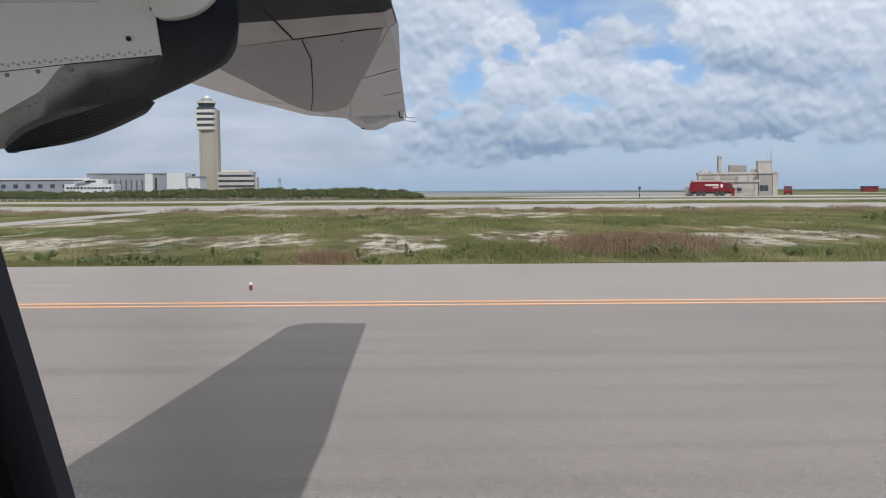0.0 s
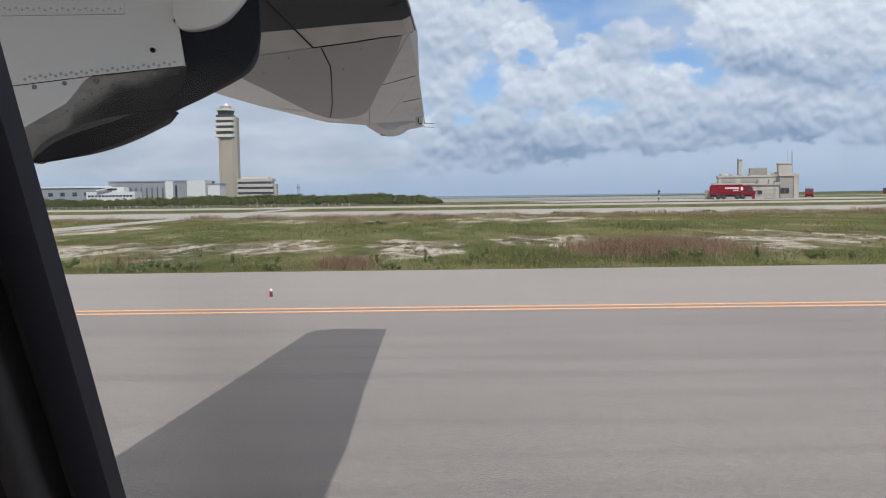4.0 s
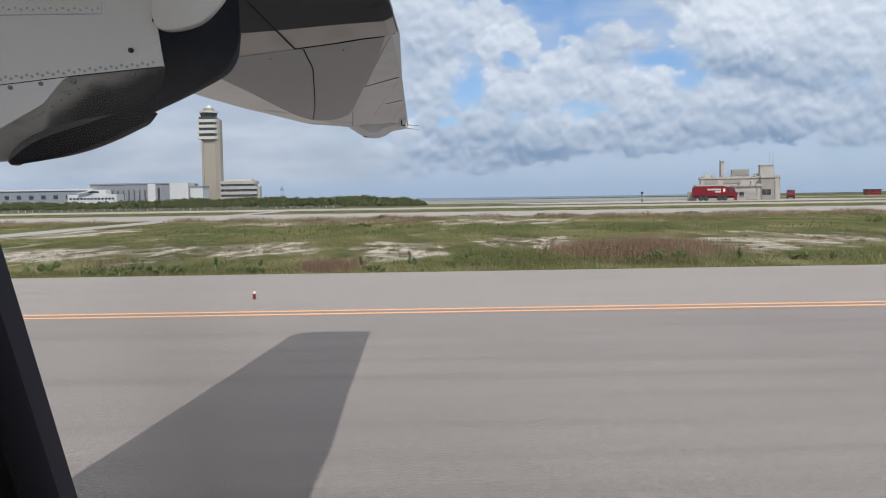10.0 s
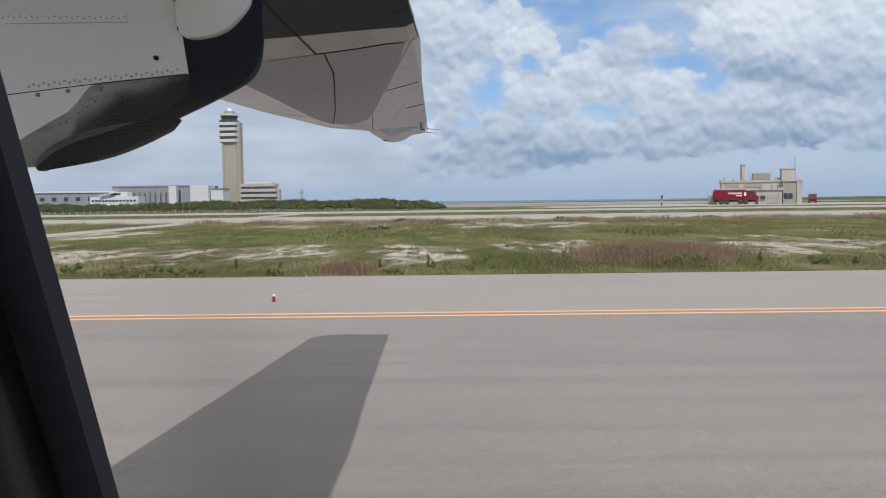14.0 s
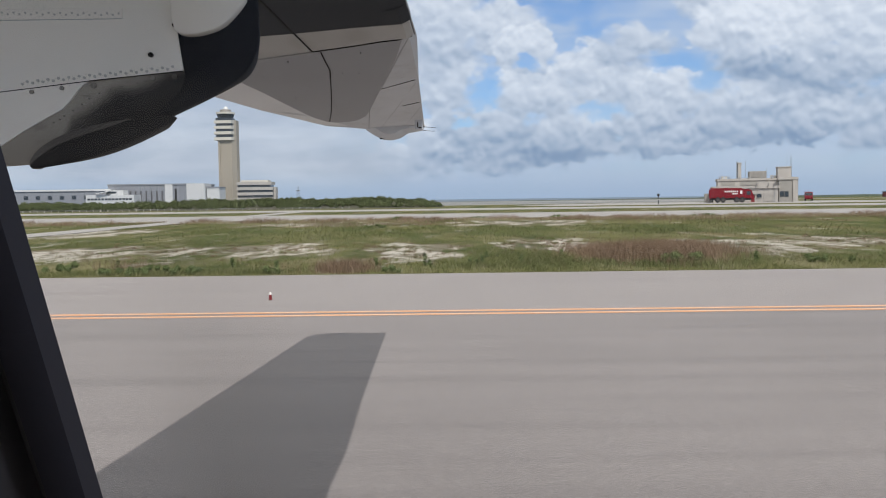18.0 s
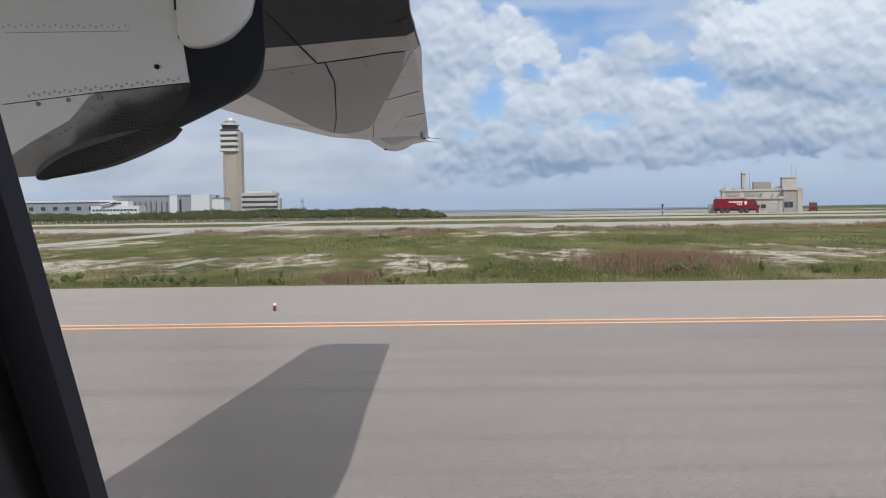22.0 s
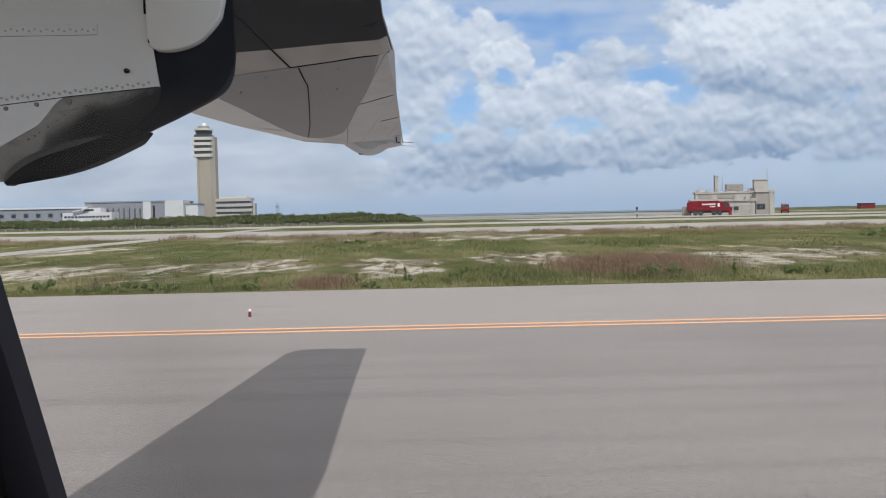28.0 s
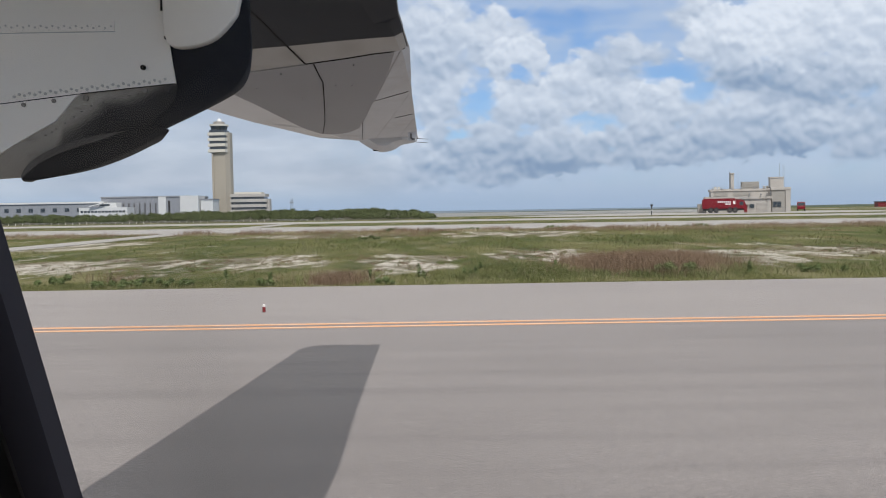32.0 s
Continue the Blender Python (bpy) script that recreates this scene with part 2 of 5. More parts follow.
def pavement_material(name, light, dark, streak=0.25):
    """Weathered paving: stone chips, stains drawn out along the taxiing direction, sealed joints."""
    mat = bpy.data.materials.new(name)
    mat.use_nodes = True
    n = Nodes(mat.node_tree)
    spot = n.add("ShaderNodeTexCoord").outputs["Object"]
    cell = n.add("ShaderNodeTexVoronoi", Scale=88.0)
    n.put(cell.inputs["Vector"], n.scaled(spot, 0.75, 1, 1))
    chip = n.split(cell.outputs["Color"])[0]
    fine = n.noise(spot, 75.0, 4.0, 0.7)
    along = n.noise(n.scaled(spot, 0.035, 0.9, 1), 1.6, 6.0, 0.62)
    cloudy = n.noise(spot, 0.22, 4.0, 0.55)
    base = n.mix(n.math("MULTIPLY", n.step(along, 0.4, 0.72), streak * 2.2), light, dark)
    base = n.mix(n.math("MULTIPLY", n.step(cloudy, 0.45, 0.7), streak), base, dark)
    value = n.math("ADD", 0.53, n.math("ADD", n.math("MULTIPLY", chip, 0.44), n.math("MULTIPLY", fine, 0.56)))
    bright = n.math("ADD", n.step(chip, 0.945, 0.98, 0.0, 0.42), n.step(chip, 0.02, 0.05, -0.30, 0.0))
    hsv = n.add("ShaderNodeHueSaturation", Color=base)
    n.put(hsv.inputs["Value"], n.math("ADD", value, bright))
    shader = n.add("ShaderNodeBsdfPrincipled", Roughness=0.62)
    n.put(shader.inputs["Base Color"], hsv.outputs[0])
    shader.inputs["Specular IOR Level"].default_value = 0.5
    b = n.add("ShaderNodeBump", Strength=0.5, Distance=0.01)
    n.put(b.inputs["Height"], n.math("ADD", chip, fine))
    n.put(shader.inputs["Normal"], b.outputs[0])
    end = n.add("ShaderNodeOutputMaterial")
    n.put(end.inputs["Surface"], shader.outputs[0])
    return mat


# bare coral sand: middle and half widths of each patch
SANDS = [(-17.0, 40.0, 6.5, 6.0), (-9.0, 40.0, 4.0, 7.0), (-1.9, 39.0, 2.9, 7.5), (4.8, 44.0, 2.8, 6.5), (14.8, 41.0, 4.0, 7.5), (20.0, 44.0, 3.0, 5.0),
         (7.0, 82.0, 8.0, 10.0), (-12.0, 84.0, 8.0, 6.0), (32.0, 48.0, 6.0, 6.0), (-27.5, 66.0, 4.0, 9.0), (46.0, 40.0, 8.0, 6.0)]


def meadow_material():
    """Rough airfield turf: green and straw drifts, rusty seed heads, bare coral sand."""
    mat = bpy.data.materials.new("meadow")
    mat.use_nodes = True
    n = Nodes(mat.node_tree)
    spot = n.add("ShaderNodeTexCoord").outputs["Object"]
    x, y, z = n.split(spot)
    drift = n.noise(n.scaled(spot, 1.0, 0.34, 1), 0.17, 6.0, 0.64, 0.3)
    blade = n.noise(n.scaled(spot, 1.5, 0.6, 1), 7.0, 5.0, 0.7)
    straw = n.noise(n.scaled(spot, 1.0, 0.36, 1), 0.30, 4.0, 0.6)
    rust = n.noise(n.scaled(spot, 1.0, 0.4, 1), 0.21, 4.0, 0.55, 0.2)
    base = n.mix(n.step(drift, 0.38, 0.62), (0.062, 0.082, 0.022), (0.162, 0.160, 0.064))
    band = n.math("ADD", n.step(n.math("ABSOLUTE", n.math("SUBTRACT", y, 63.0)), 4.0, 13.0, 0.75, 0.0), n.math("MULTIPLY", n.step(n.math("ABSOLUTE", n.math("SUBTRACT", y, 32.0)), 1.0, 6.0, 0.6, 0.0), n.step(x, 5.0, 8.0)))
    base = n.mix(n.math("MULTIPLY", band, n.step(drift, 0.42, 0.6, 1.0, 0.3)), base, (0.084, 0.105, 0.032))
    verge = n.step(n.math("ADD", y, n.math("MULTIPLY", blade, 1.2)), 28.2, 30.6, 0.75, 0.0)
    base = n.mix(verge, base, (0.175, 0.178, 0.070))
    base = n.mix(n.math("MULTIPLY", n.step(straw, 0.5, 0.7), 0.8), base, (0.25, 0.225, 0.125))
    base = n.mix(n.math("MULTIPLY", n.step(rust, 0.55, 0.7), 0.6), base, (0.20, 0.135, 0.085))
    speck = n.noise(n.scaled(spot, 1.2, 0.35, 1), 1.7, 6.0, 0.72)
    sand = n.noise(n.scaled(spot, 0.9, 0.30, 1), 0.42, 6.0, 0.62, 0.5)
    zone = n.math("MULTIPLY", n.noise(spot, 0.02, 2.0), 0.0)
    ragged = n.math("MULTIPLY", n.math("SUBTRACT", n.noise(n.scaled(spot, 1.0, 0.45, 1), 0.45, 5.0, 0.65), 0.5), 2.6)
    for cx, cy, rx, ry in SANDS:
        dx, dy = n.math("ADD", n.math("DIVIDE", n.math("SUBTRACT", x, cx), rx), ragged), n.math("ADD", n.math("DIVIDE", n.math("SUBTRACT", y, cy), ry), ragged)
        zone = n.math("MAXIMUM", zone, n.step(n.math("ADD", n.math("MULTIPLY", dx, dx), n.math("MULTIPLY", dy, dy)), 0.1, 1.7, 0.25, 0.0))
    patchy = n.step(n.noise(n.scaled(spot, 1.0, 0.32, 1), 0.34, 6.0, 0.66, 0.6), 0.42, 0.60)
    zone = n.math("MULTIPLY", zone, n.math("MULTIPLY_ADD", patchy, 0.75, 0.35))
    bare = n.step(n.math("ADD", sand, zone), 0.59, 0.70)
    base = n.mix(n.math("MULTIPLY", n.step(n.math("ADD", zone, n.math("MULTIPLY", n.math("SUBTRACT", speck, 0.5), 0.35)), 0.05, 0.16), 0.75), base, (0.25, 0.218, 0.175))
    bare = n.math("MULTIPLY", bare, n.step(speck, 0.40, 0.56, 0.1, 1.0))
    base = n.mix(bare, base, (0.56, 0.525, 0.46))
    hsv = n.add("ShaderNodeHueSaturation", Color=base)
    n.put(hsv.inputs["Value"], n.math("ADD", 0.45, n.math("MULTIPLY", n.math("ADD", n.math("ADD", blade, n.noise(n.scaled(spot, 1.2, 0.35, 1), 1.1, 5.0, 0.65)), n.math("MULTIPLY", n.math("SUBTRACT", n.noise(n.scaled(spot, 0.5, 0.22, 1), 0.42, 6.0, 0.68), 0.52), 1.5)), 0.53)))
    shader = n.add("ShaderNodeBsdfPrincipled", Roughness=0.95)
    n.put(shader.inputs["Base Color"], hsv.outputs[0])
    shader.inputs["Specular IOR Level"].default_value = 0.1
    b = n.add("ShaderNodeBump", Strength=0.8, Distance=0.15)
    n.put(b.inputs["Height"], blade)
    n.put(shader.inputs["Normal"], b.outputs[0])
    end = n.add("ShaderNodeOutputMaterial")
    n.put(end.inputs["Surface"], shader.outputs[0])
    return mat


def leaf_material(name, low, high, rough=0.7):
    """Leaves and blades, each island a little different."""
    mat = bpy.data.materials.new(name)
    mat.use_nodes = True
    n = Nodes(mat.node_tree)
    rnd = n.add("ShaderNodeNewGeometry").outputs["Random Per Island"]
    patch = n.noise(n.add("ShaderNodeTexCoord").outputs["Object"], 0.25, 3.0)
    base = n.mix(n.math("ADD", n.math("MULTIPLY", rnd, 0.7), n.math("MULTIPLY", n.math("SUBTRACT", patch, 0.35), 0.9), clamp=True), low, high)
    shader = n.add("ShaderNodeBsdfPrincipled", Roughness=rough)
    n.put(shader.inputs["Base Color"], base)
    shader.inputs["Specular IOR Level"].default_value = 0.25
    end = n.add("ShaderNodeOutputMaterial")
    n.put(end.inputs["Surface"], shader.outputs[0])
    return mat


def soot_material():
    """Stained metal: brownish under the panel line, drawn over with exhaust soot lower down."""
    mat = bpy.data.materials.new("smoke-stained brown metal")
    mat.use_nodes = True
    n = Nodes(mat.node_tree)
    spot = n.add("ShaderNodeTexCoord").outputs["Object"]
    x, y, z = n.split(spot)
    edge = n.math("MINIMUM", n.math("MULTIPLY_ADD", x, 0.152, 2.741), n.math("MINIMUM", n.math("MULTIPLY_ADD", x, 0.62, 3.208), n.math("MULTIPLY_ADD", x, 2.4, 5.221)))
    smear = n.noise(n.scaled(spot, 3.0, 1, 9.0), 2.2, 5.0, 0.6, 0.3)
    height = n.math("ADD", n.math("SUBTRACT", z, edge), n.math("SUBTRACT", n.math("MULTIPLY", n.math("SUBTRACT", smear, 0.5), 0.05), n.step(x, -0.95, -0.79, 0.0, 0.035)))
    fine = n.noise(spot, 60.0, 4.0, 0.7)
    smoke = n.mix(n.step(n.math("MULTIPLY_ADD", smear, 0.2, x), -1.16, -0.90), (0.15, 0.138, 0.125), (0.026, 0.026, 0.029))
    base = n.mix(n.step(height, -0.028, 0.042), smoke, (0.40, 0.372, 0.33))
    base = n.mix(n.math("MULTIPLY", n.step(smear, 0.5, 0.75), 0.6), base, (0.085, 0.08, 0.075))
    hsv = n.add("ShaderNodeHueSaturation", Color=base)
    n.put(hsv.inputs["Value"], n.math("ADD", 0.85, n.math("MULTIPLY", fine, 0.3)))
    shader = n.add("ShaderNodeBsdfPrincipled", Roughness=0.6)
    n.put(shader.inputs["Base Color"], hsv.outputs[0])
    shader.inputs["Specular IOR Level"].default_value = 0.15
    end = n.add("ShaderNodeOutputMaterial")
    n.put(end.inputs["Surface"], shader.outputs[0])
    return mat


def glass_material(name, tint, rough=0.06):
    mat = bpy.data.materials.new(name)
    mat.use_nodes = True
    n = Nodes(mat.node_tree)
    shader = n.add("ShaderNodeBsdfPrincipled", Roughness=rough)
    shader.inputs["Base Color"].default_value = (*tint, 1)
    shader.inputs["Specular IOR Level"].default_value = 0.8
    end = n.add("ShaderNodeOutputMaterial")
    n.put(end.inputs["Surface"], shader.outputs[0])
    return mat


def pane_material():
    """Old acrylic: clear, with a painted haze lifting the darks and one hazy smear."""
    mat = bpy.data.materials.new("hazed acrylic pane")
    mat.use_nodes = True
    n = Nodes(mat.node_tree)
    spot = n.add("ShaderNodeTexCoord").outputs["Object"]
    x, y, z = n.split(spot)
    haze_noise = n.noise(n.scaled(spot, 1, 1, 0.3), 14.0, 4.0, 0.6)
    # pale diffuse colour stands in for glare and haze across the pane
    haze_band = n.step(n.math("ABSOLUTE", n.math("ADD", x, 0.088)), 0.0, 0.042, 0.080, 0.0)
    haze_amount = n.math("ADD", n.math("MULTIPLY", n.math("MULTIPLY", haze_band, n.math("ADD", haze_noise, 0.4)), n.step(z, 2.17, 2.27, 1.0, 0.15)), 0.030)
    clear = n.add("ShaderNodeBsdfTransparent")
    grey = n.add("ShaderNodeBsdfDiffuse")
    grey.inputs["Color"].default_value = (0.8, 0.79, 0.78, 1)
    blend = n.add("ShaderNodeMixShader")
    n.put(blend.inputs[0], haze_amount), n.put(blend.inputs[1], clear.outputs[0]), n.put(blend.inputs[2], grey.outputs[0])
    end = n.add("ShaderNodeOutputMaterial")
    n.put(end.inputs["Surface"], blend.outputs[0])
    return mat


def sea_material():
    mat = bpy.data.materials.new("sea")
    mat.use_nodes = True
    n = Nodes(mat.node_tree)
    spot = n.add("ShaderNodeTexCoord").outputs["Object"]
    swell = n.noise(n.scaled(spot, 0.25, 1, 1), 0.09, 5.0, 0.6)
    reef = n.noise(n.scaled(spot, 0.15, 1, 1), 0.008, 4.0, 0.6)
    base = n.mix(n.step(reef, 0.4, 0.65), (0.06, 0.09, 0.125), (0.09, 0.135, 0.16))
    base = n.mix(n.step(swell, 0.67, 0.72), base, (0.6, 0.63, 0.65))
    shader = n.add("ShaderNodeBsdfPrincipled", Roughness=0.35)
    n.put(shader.inputs["Base Color"], base)
    b = n.add("ShaderNodeBump", Strength=0.6, Distance=1.0)
    n.put(b.inputs["Height"], swell)
    n.put(shader.inputs["Normal"], b.outputs[0])
    end = n.add("ShaderNodeOutputMaterial")
    n.put(end.inputs["Surface"], shader.outputs[0])
    return mat


ASPHALT = pavement_material("weathered asphalt", (0.264, 0.239, 0.231), (0.200, 0.181, 0.175), 0.34)
SHOULDER = pavement_material("pale shoulder asphalt", (0.318, 0.289, 0.277), (0.245, 0.222, 0.214), 0.30)
FRESH_ASPHALT = pavement_material("fresh asphalt", (0.185, 0.172, 0.172), (0.115, 0.108, 0.11), 0.4)
CONCRETE = pavement_material("pale concrete", (0.37, 0.35, 0.332), (0.27, 0.258, 0.245))
MEADOW, SEA = meadow_material(), sea_material()
ORANGE = material("orange line paint", (0.85, 0.40, 0.19), 0.7, grain=0.5, grain_scale=18, stain=0.5, stain_scale=3.0, stain_colour=(0.42, 0.30, 0.22))
PALE_LINE = material("chalky line paint", (0.85, 0.60, 0.41), 0.8, grain=0.4, stain=0.4)
TURF = leaf_material("grass blades", (0.088, 0.100, 0.031), (0.200, 0.198, 0.082))
LUSH = leaf_material("lush grass", (0.070, 0.086, 0.029), (0.152, 0.158, 0.060))
STRAW = leaf_material("dry grass", (0.24, 0.205, 0.12), (0.42, 0.37, 0.25))
RUST = leaf_material("rusty seed heads", (0.14, 0.092, 0.06), (0.25, 0.175, 0.12))
WEED = leaf_material("weed leaves", (0.085, 0.12, 0.038), (0.19, 0.235, 0.10))
THICKET = leaf_material("thicket leaves", (0.040, 0.058, 0.024), (0.155, 0.178, 0.075))
STEM = material("weed stems", (0.07, 0.065, 0.03), 0.8)
SKIN = material("aircraft white paint", (0.93, 0.893, 0.83), 0.42, grain=0.05, stain=0.12, stain_scale=2.2, stretch=(0.5, 1, 1.6), coat=0.15)
# two tones of one wing paint: facet shading put into the colour
WING_SHADED = material("wing paint, shaded facet", (0.355, 0.364, 0.382), 0.6, spec=0.15, grain=0.08, stain=0.35, stain_scale=1.9, stretch=(1.8, 0.5, 1), stain_colour=(0.27, 0.265, 0.26))
WING_LIT = material("wing paint, lit facet", (0.63, 0.655, 0.69), 0.55, spec=0.2, grain=0.08, stain=0.4, stain_scale=2.6, stain_colour=(0.40, 0.385, 0.36))
STRIP = material("stained buff paint", (0.50, 0.497, 0.480), 0.6, spec=0.15, grain=0.1, stain=0.55, stain_scale=3.2, stretch=(1.6, 0.6, 1), stain_colour=(0.33, 0.312, 0.285))
BOOT = material("worn leading edge metal, sky light in its colour", (0.78, 0.80, 0.83), 0.4, metal=0.15, grain=0.06, stain=0.25)
DARK_INBOARD = material("dark grey inboard wing area", (0.045, 0.050, 0.060), 0.7, spec=0.05, grain=0.1, stain=0.3)
SOOT = material("sooty black fairing", (0.017, 0.020, 0.028), 0.75, grain=0.15, stain=0.3, stain_colour=(0.035, 0.034, 0.032), spec=0.06)
SHROUD = material("near-black exhaust mouth and metal", (0.013, 0.0135, 0.017), 0.7, grain=0.2, stain=0.4, stain_colour=(0.035, 0.033, 0.031), spec=0.08)
BURNT = material("burnt brown metal lip", (0.115, 0.103, 0.094), 0.6, grain=0.2, stain=0.6, stain_scale=6.0)
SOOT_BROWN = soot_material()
TIDE_FLAT = material("damp tidal sand", (0.27, 0.27, 0.26), 0.7, grain=0.2, grain_scale=0.3, stain=0.8, stain_scale=0.02, stretch=(0.3, 1, 1), stain_colour=(0.10, 0.12, 0.12))
SEAL = material("black sealant", (0.014, 0.013, 0.013), 0.8, spec=0.05)
BOLT = material("dull grey bolt", (0.10, 0.095, 0.09), 0.6, spec=0.2)
PLUG = material("dull flush plug", (0.27, 0.255, 0.235), 0.6, grain=0.3, grain_scale=120, stain=0.4, stain_scale=40)
RIVET = material("grey rivet", (0.55, 0.54, 0.515), 0.45)
FAINT_LINE = material("faint grey joint and facet edge", (0.45, 0.46, 0.47), 0.6)
RUBBER = material("black rubber", (0.03, 0.03, 0.033), 0.7)
GROOVE = material("dark groove", (0.10, 0.10, 0.11), 0.8)
FRAME_GREY = material("dark grey window surround", (0.14, 0.137, 0.155), 0.6, grain=0.1)
LIP_GREY = material("dark window lip", (0.052, 0.050, 0.066), 0.7, spec=0.2, grain=0.1)
CABIN = material("cabin lining", (0.55, 0.54, 0.53), 0.8)
TOWER_TAN = material("tan tower cladding", (0.37, 0.335, 0.28), 0.75, grain=0.08, grain_scale=2, stain=0.2, stain_scale=0.12, stretch=(1, 1, 0.3))
TOWER_PALE = material("pale tower band", (0.58, 0.555, 0.50), 0.7, grain=0.06, stain=0.15, stain_scale=0.3)
HANGAR_GREY = material("grey hangar cladding", (0.255, 0.27, 0.30), 0.6, grain=0.06, grain_scale=1.0, stain=0.15, stain_scale=0.1, stretch=(4, 1, 0.3))
WHITE_WALL = material("white wall paint", (0.60, 0.61, 0.615), 0.7, grain=0.06, stain=0.2, stain_scale=0.3)
DARK_GLASS = glass_material("dark window glass", (0.035, 0.045, 0.055))
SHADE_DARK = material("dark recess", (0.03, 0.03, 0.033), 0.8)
CREAM = material("cream rendered concrete", (0.455, 0.43, 0.40), 0.8, grain=0.08, grain_scale=6, stain=0.45, stain_scale=0.5, stretch=(1, 1, 0.35), bump=0.1)
CREAM_DARK = material("grey rendered concrete", (0.33, 0.315, 0.29), 0.8, grain=0.08, grain_scale=6, stain=0.4, stain_scale=0.5, stretch=(1, 1, 0.35))
RED = material("fire engine red paint", (0.19, 0.013, 0.022), 0.5, grain=0.08, stain=0.25, spec=0.25)
DARK_RED = material("dark red paint", (0.20, 0.022, 0.025), 0.4, grain=0.08, stain=0.2)
WHITE = material("white paint", (0.78, 0.78, 0.77), 0.5, grain=0.05)
STEEL = material("galvanised steel", (0.42, 0.43, 0.44), 0.4, metal=0.7, grain=0.1)
YELLOW = material("yellow sign face", (0.75, 0.50, 0.03), 0.4, grain=0.05)
BLACK = material("black paint", (0.02, 0.02, 0.02), 0.6)
EARTH = material("dark scrubby earth", (0.075, 0.072, 0.045), 0.95, grain=0.5, grain_scale=1.2, stain=0.6, stain_scale=0.15)
ISLE_GREEN = material("wooded slope", (0.07, 0.095, 0.06), 0.95, grain=0.4, grain_scale=0.2, stain=0.4, stain_scale=0.04)

# ---------------------------------------------------------------- mesh helpers


def mesh_of(name, bm, mat, smooth=False):
    data = bpy.data.meshes.new(name)
    bm.to_mesh(data)
    bm.free()
    data.materials.append(mat)
    if smooth:
        data.shade_smooth()
    return data


def part(name, bm, mat, parent=None, label="", smooth=False):
    ob = new(name, mesh_of(name, bm, mat, smooth))
    if parent is not None:
        ob.parent = parent
    if label:
        ob["label"] = label
    return ob


def thing(name, label, category, m=None, group="", kind=""):
    ob = new(name)
    if m is not None:
        ob.matrix_basis = m
    return tagged(ob, label, category, group, kind)


def add_box(bm, x0, x1, y0, y1, z0, z1, bevel=0.0):
    made = bmesh.ops.create_cube(bm, size=1)["verts"]
    for v in made:
        v.co = Vector(((x0 + x1) / 2 + v.co.x * (x1 - x0), (y0 + y1) / 2 + v.co.y * (y1 - y0), (z0 + z1) / 2 + v.co.z * (z1 - z0)))
    if bevel:
        edges = list({e for v in made for e in v.link_edges})
        bmesh.ops.bevel(bm, geom=edges, offset=bevel, segments=2, profile=0.5, affect="EDGES")
    return bm


def box(x0, x1, y0, y1, z0, z1, bevel=0.0):
    return add_box(bmesh.new(), x0, x1, y0, y1, z0, z1, bevel)


def add_tube(bm, a, b, r0, r1=None, segments=12):
    a, b = Vector(a), Vector(b)
    r1 = r0 if r1 is None else r1
    m = Matrix.Translation((a + b) / 2) @ (b - a).to_track_quat("Z", "Y").to_matrix().to_4x4()
    bmesh.ops.create_cone(bm, cap_ends=True, segments=segments, radius1=r0, radius2=r1, depth=(b - a).length, matrix=m)
    return bm


def tube(a, b, r0, r1=None, segments=12):
    return add_tube(bmesh.new(), a, b, r0, r1, segments)


def loft(rings, caps=True):
    """Skin over closed rings of equally many points."""
    bm = bmesh.new()
    rows = [[bm.verts.new(p) for p in ring] for ring in rings]
    for a, b in zip(rows, rows[1:]):
        for i in range(len(a)):
            bm.faces.new((a[i - 1], a[i], b[i], b[i - 1]))
    if caps:
        bm.faces.new(rows[0][::-1])
        bm.faces.new(rows[-1])
    bmesh.ops.recalc_face_normals(bm, faces=bm.faces)
    return bm


def prism(points, z0, z1):
    """An upright solid over a plan."""
    return loft([[(x, y, z0) for x, y in points], [(x, y, z1) for x, y in points]])


def rounded(points, rounds=2):
    """Cuts the corners of a closed outline."""
    for _ in range(rounds):
        points = [q for i in range(len(points)) for p0, p1 in [(Vector(points[i - 1]), Vector(points[i]))]
                  for q in (p0.lerp(p1, 0.25), p0.lerp(p1, 0.75))]
    return [tuple(p) for p in points]


def puffed(profile, steps, rounds=2):
    """A rounded body over an outline of (x, z): steps are (y, size about the middle)."""
    outline = rounded(profile, rounds)
    cx = sum(p[0] for p in outline) / len(outline)
    cz = sum(p[1] for p in outline) / len(outline)
    return loft([[(cx + (x - cx) * s, y, cz + (z - cz) * s) for x, z in outline] for y, s in steps])


def soup(name, verts, faces, mat):
    data = bpy.data.meshes.new(name)
    data.from_pydata(verts.tolist() if hasattr(verts, "tolist") else verts, [], faces.tolist() if hasattr(faces, "tolist") else faces)
    data.materials.append(mat)
    return new(name, data)

# ---------------------------------------------------------------- ground, paving, sea
GROUND_Z = -0.06


def sheet(name, corners, z, mat, label, category, thick=0.0):
    if thick:
        bm = prism(corners, z - thick, z)
    else:
        bm = bmesh.new()
        bm.faces.new([bm.verts.new((x, y, z)) for x, y in corners])
    return tagged(part(name, bm, mat), label, category, kind="structure")


def rect(x0, x1, y0, y1):
    return [(x0, y0), (x1, y0), (x1, y1), (x0, y1)]


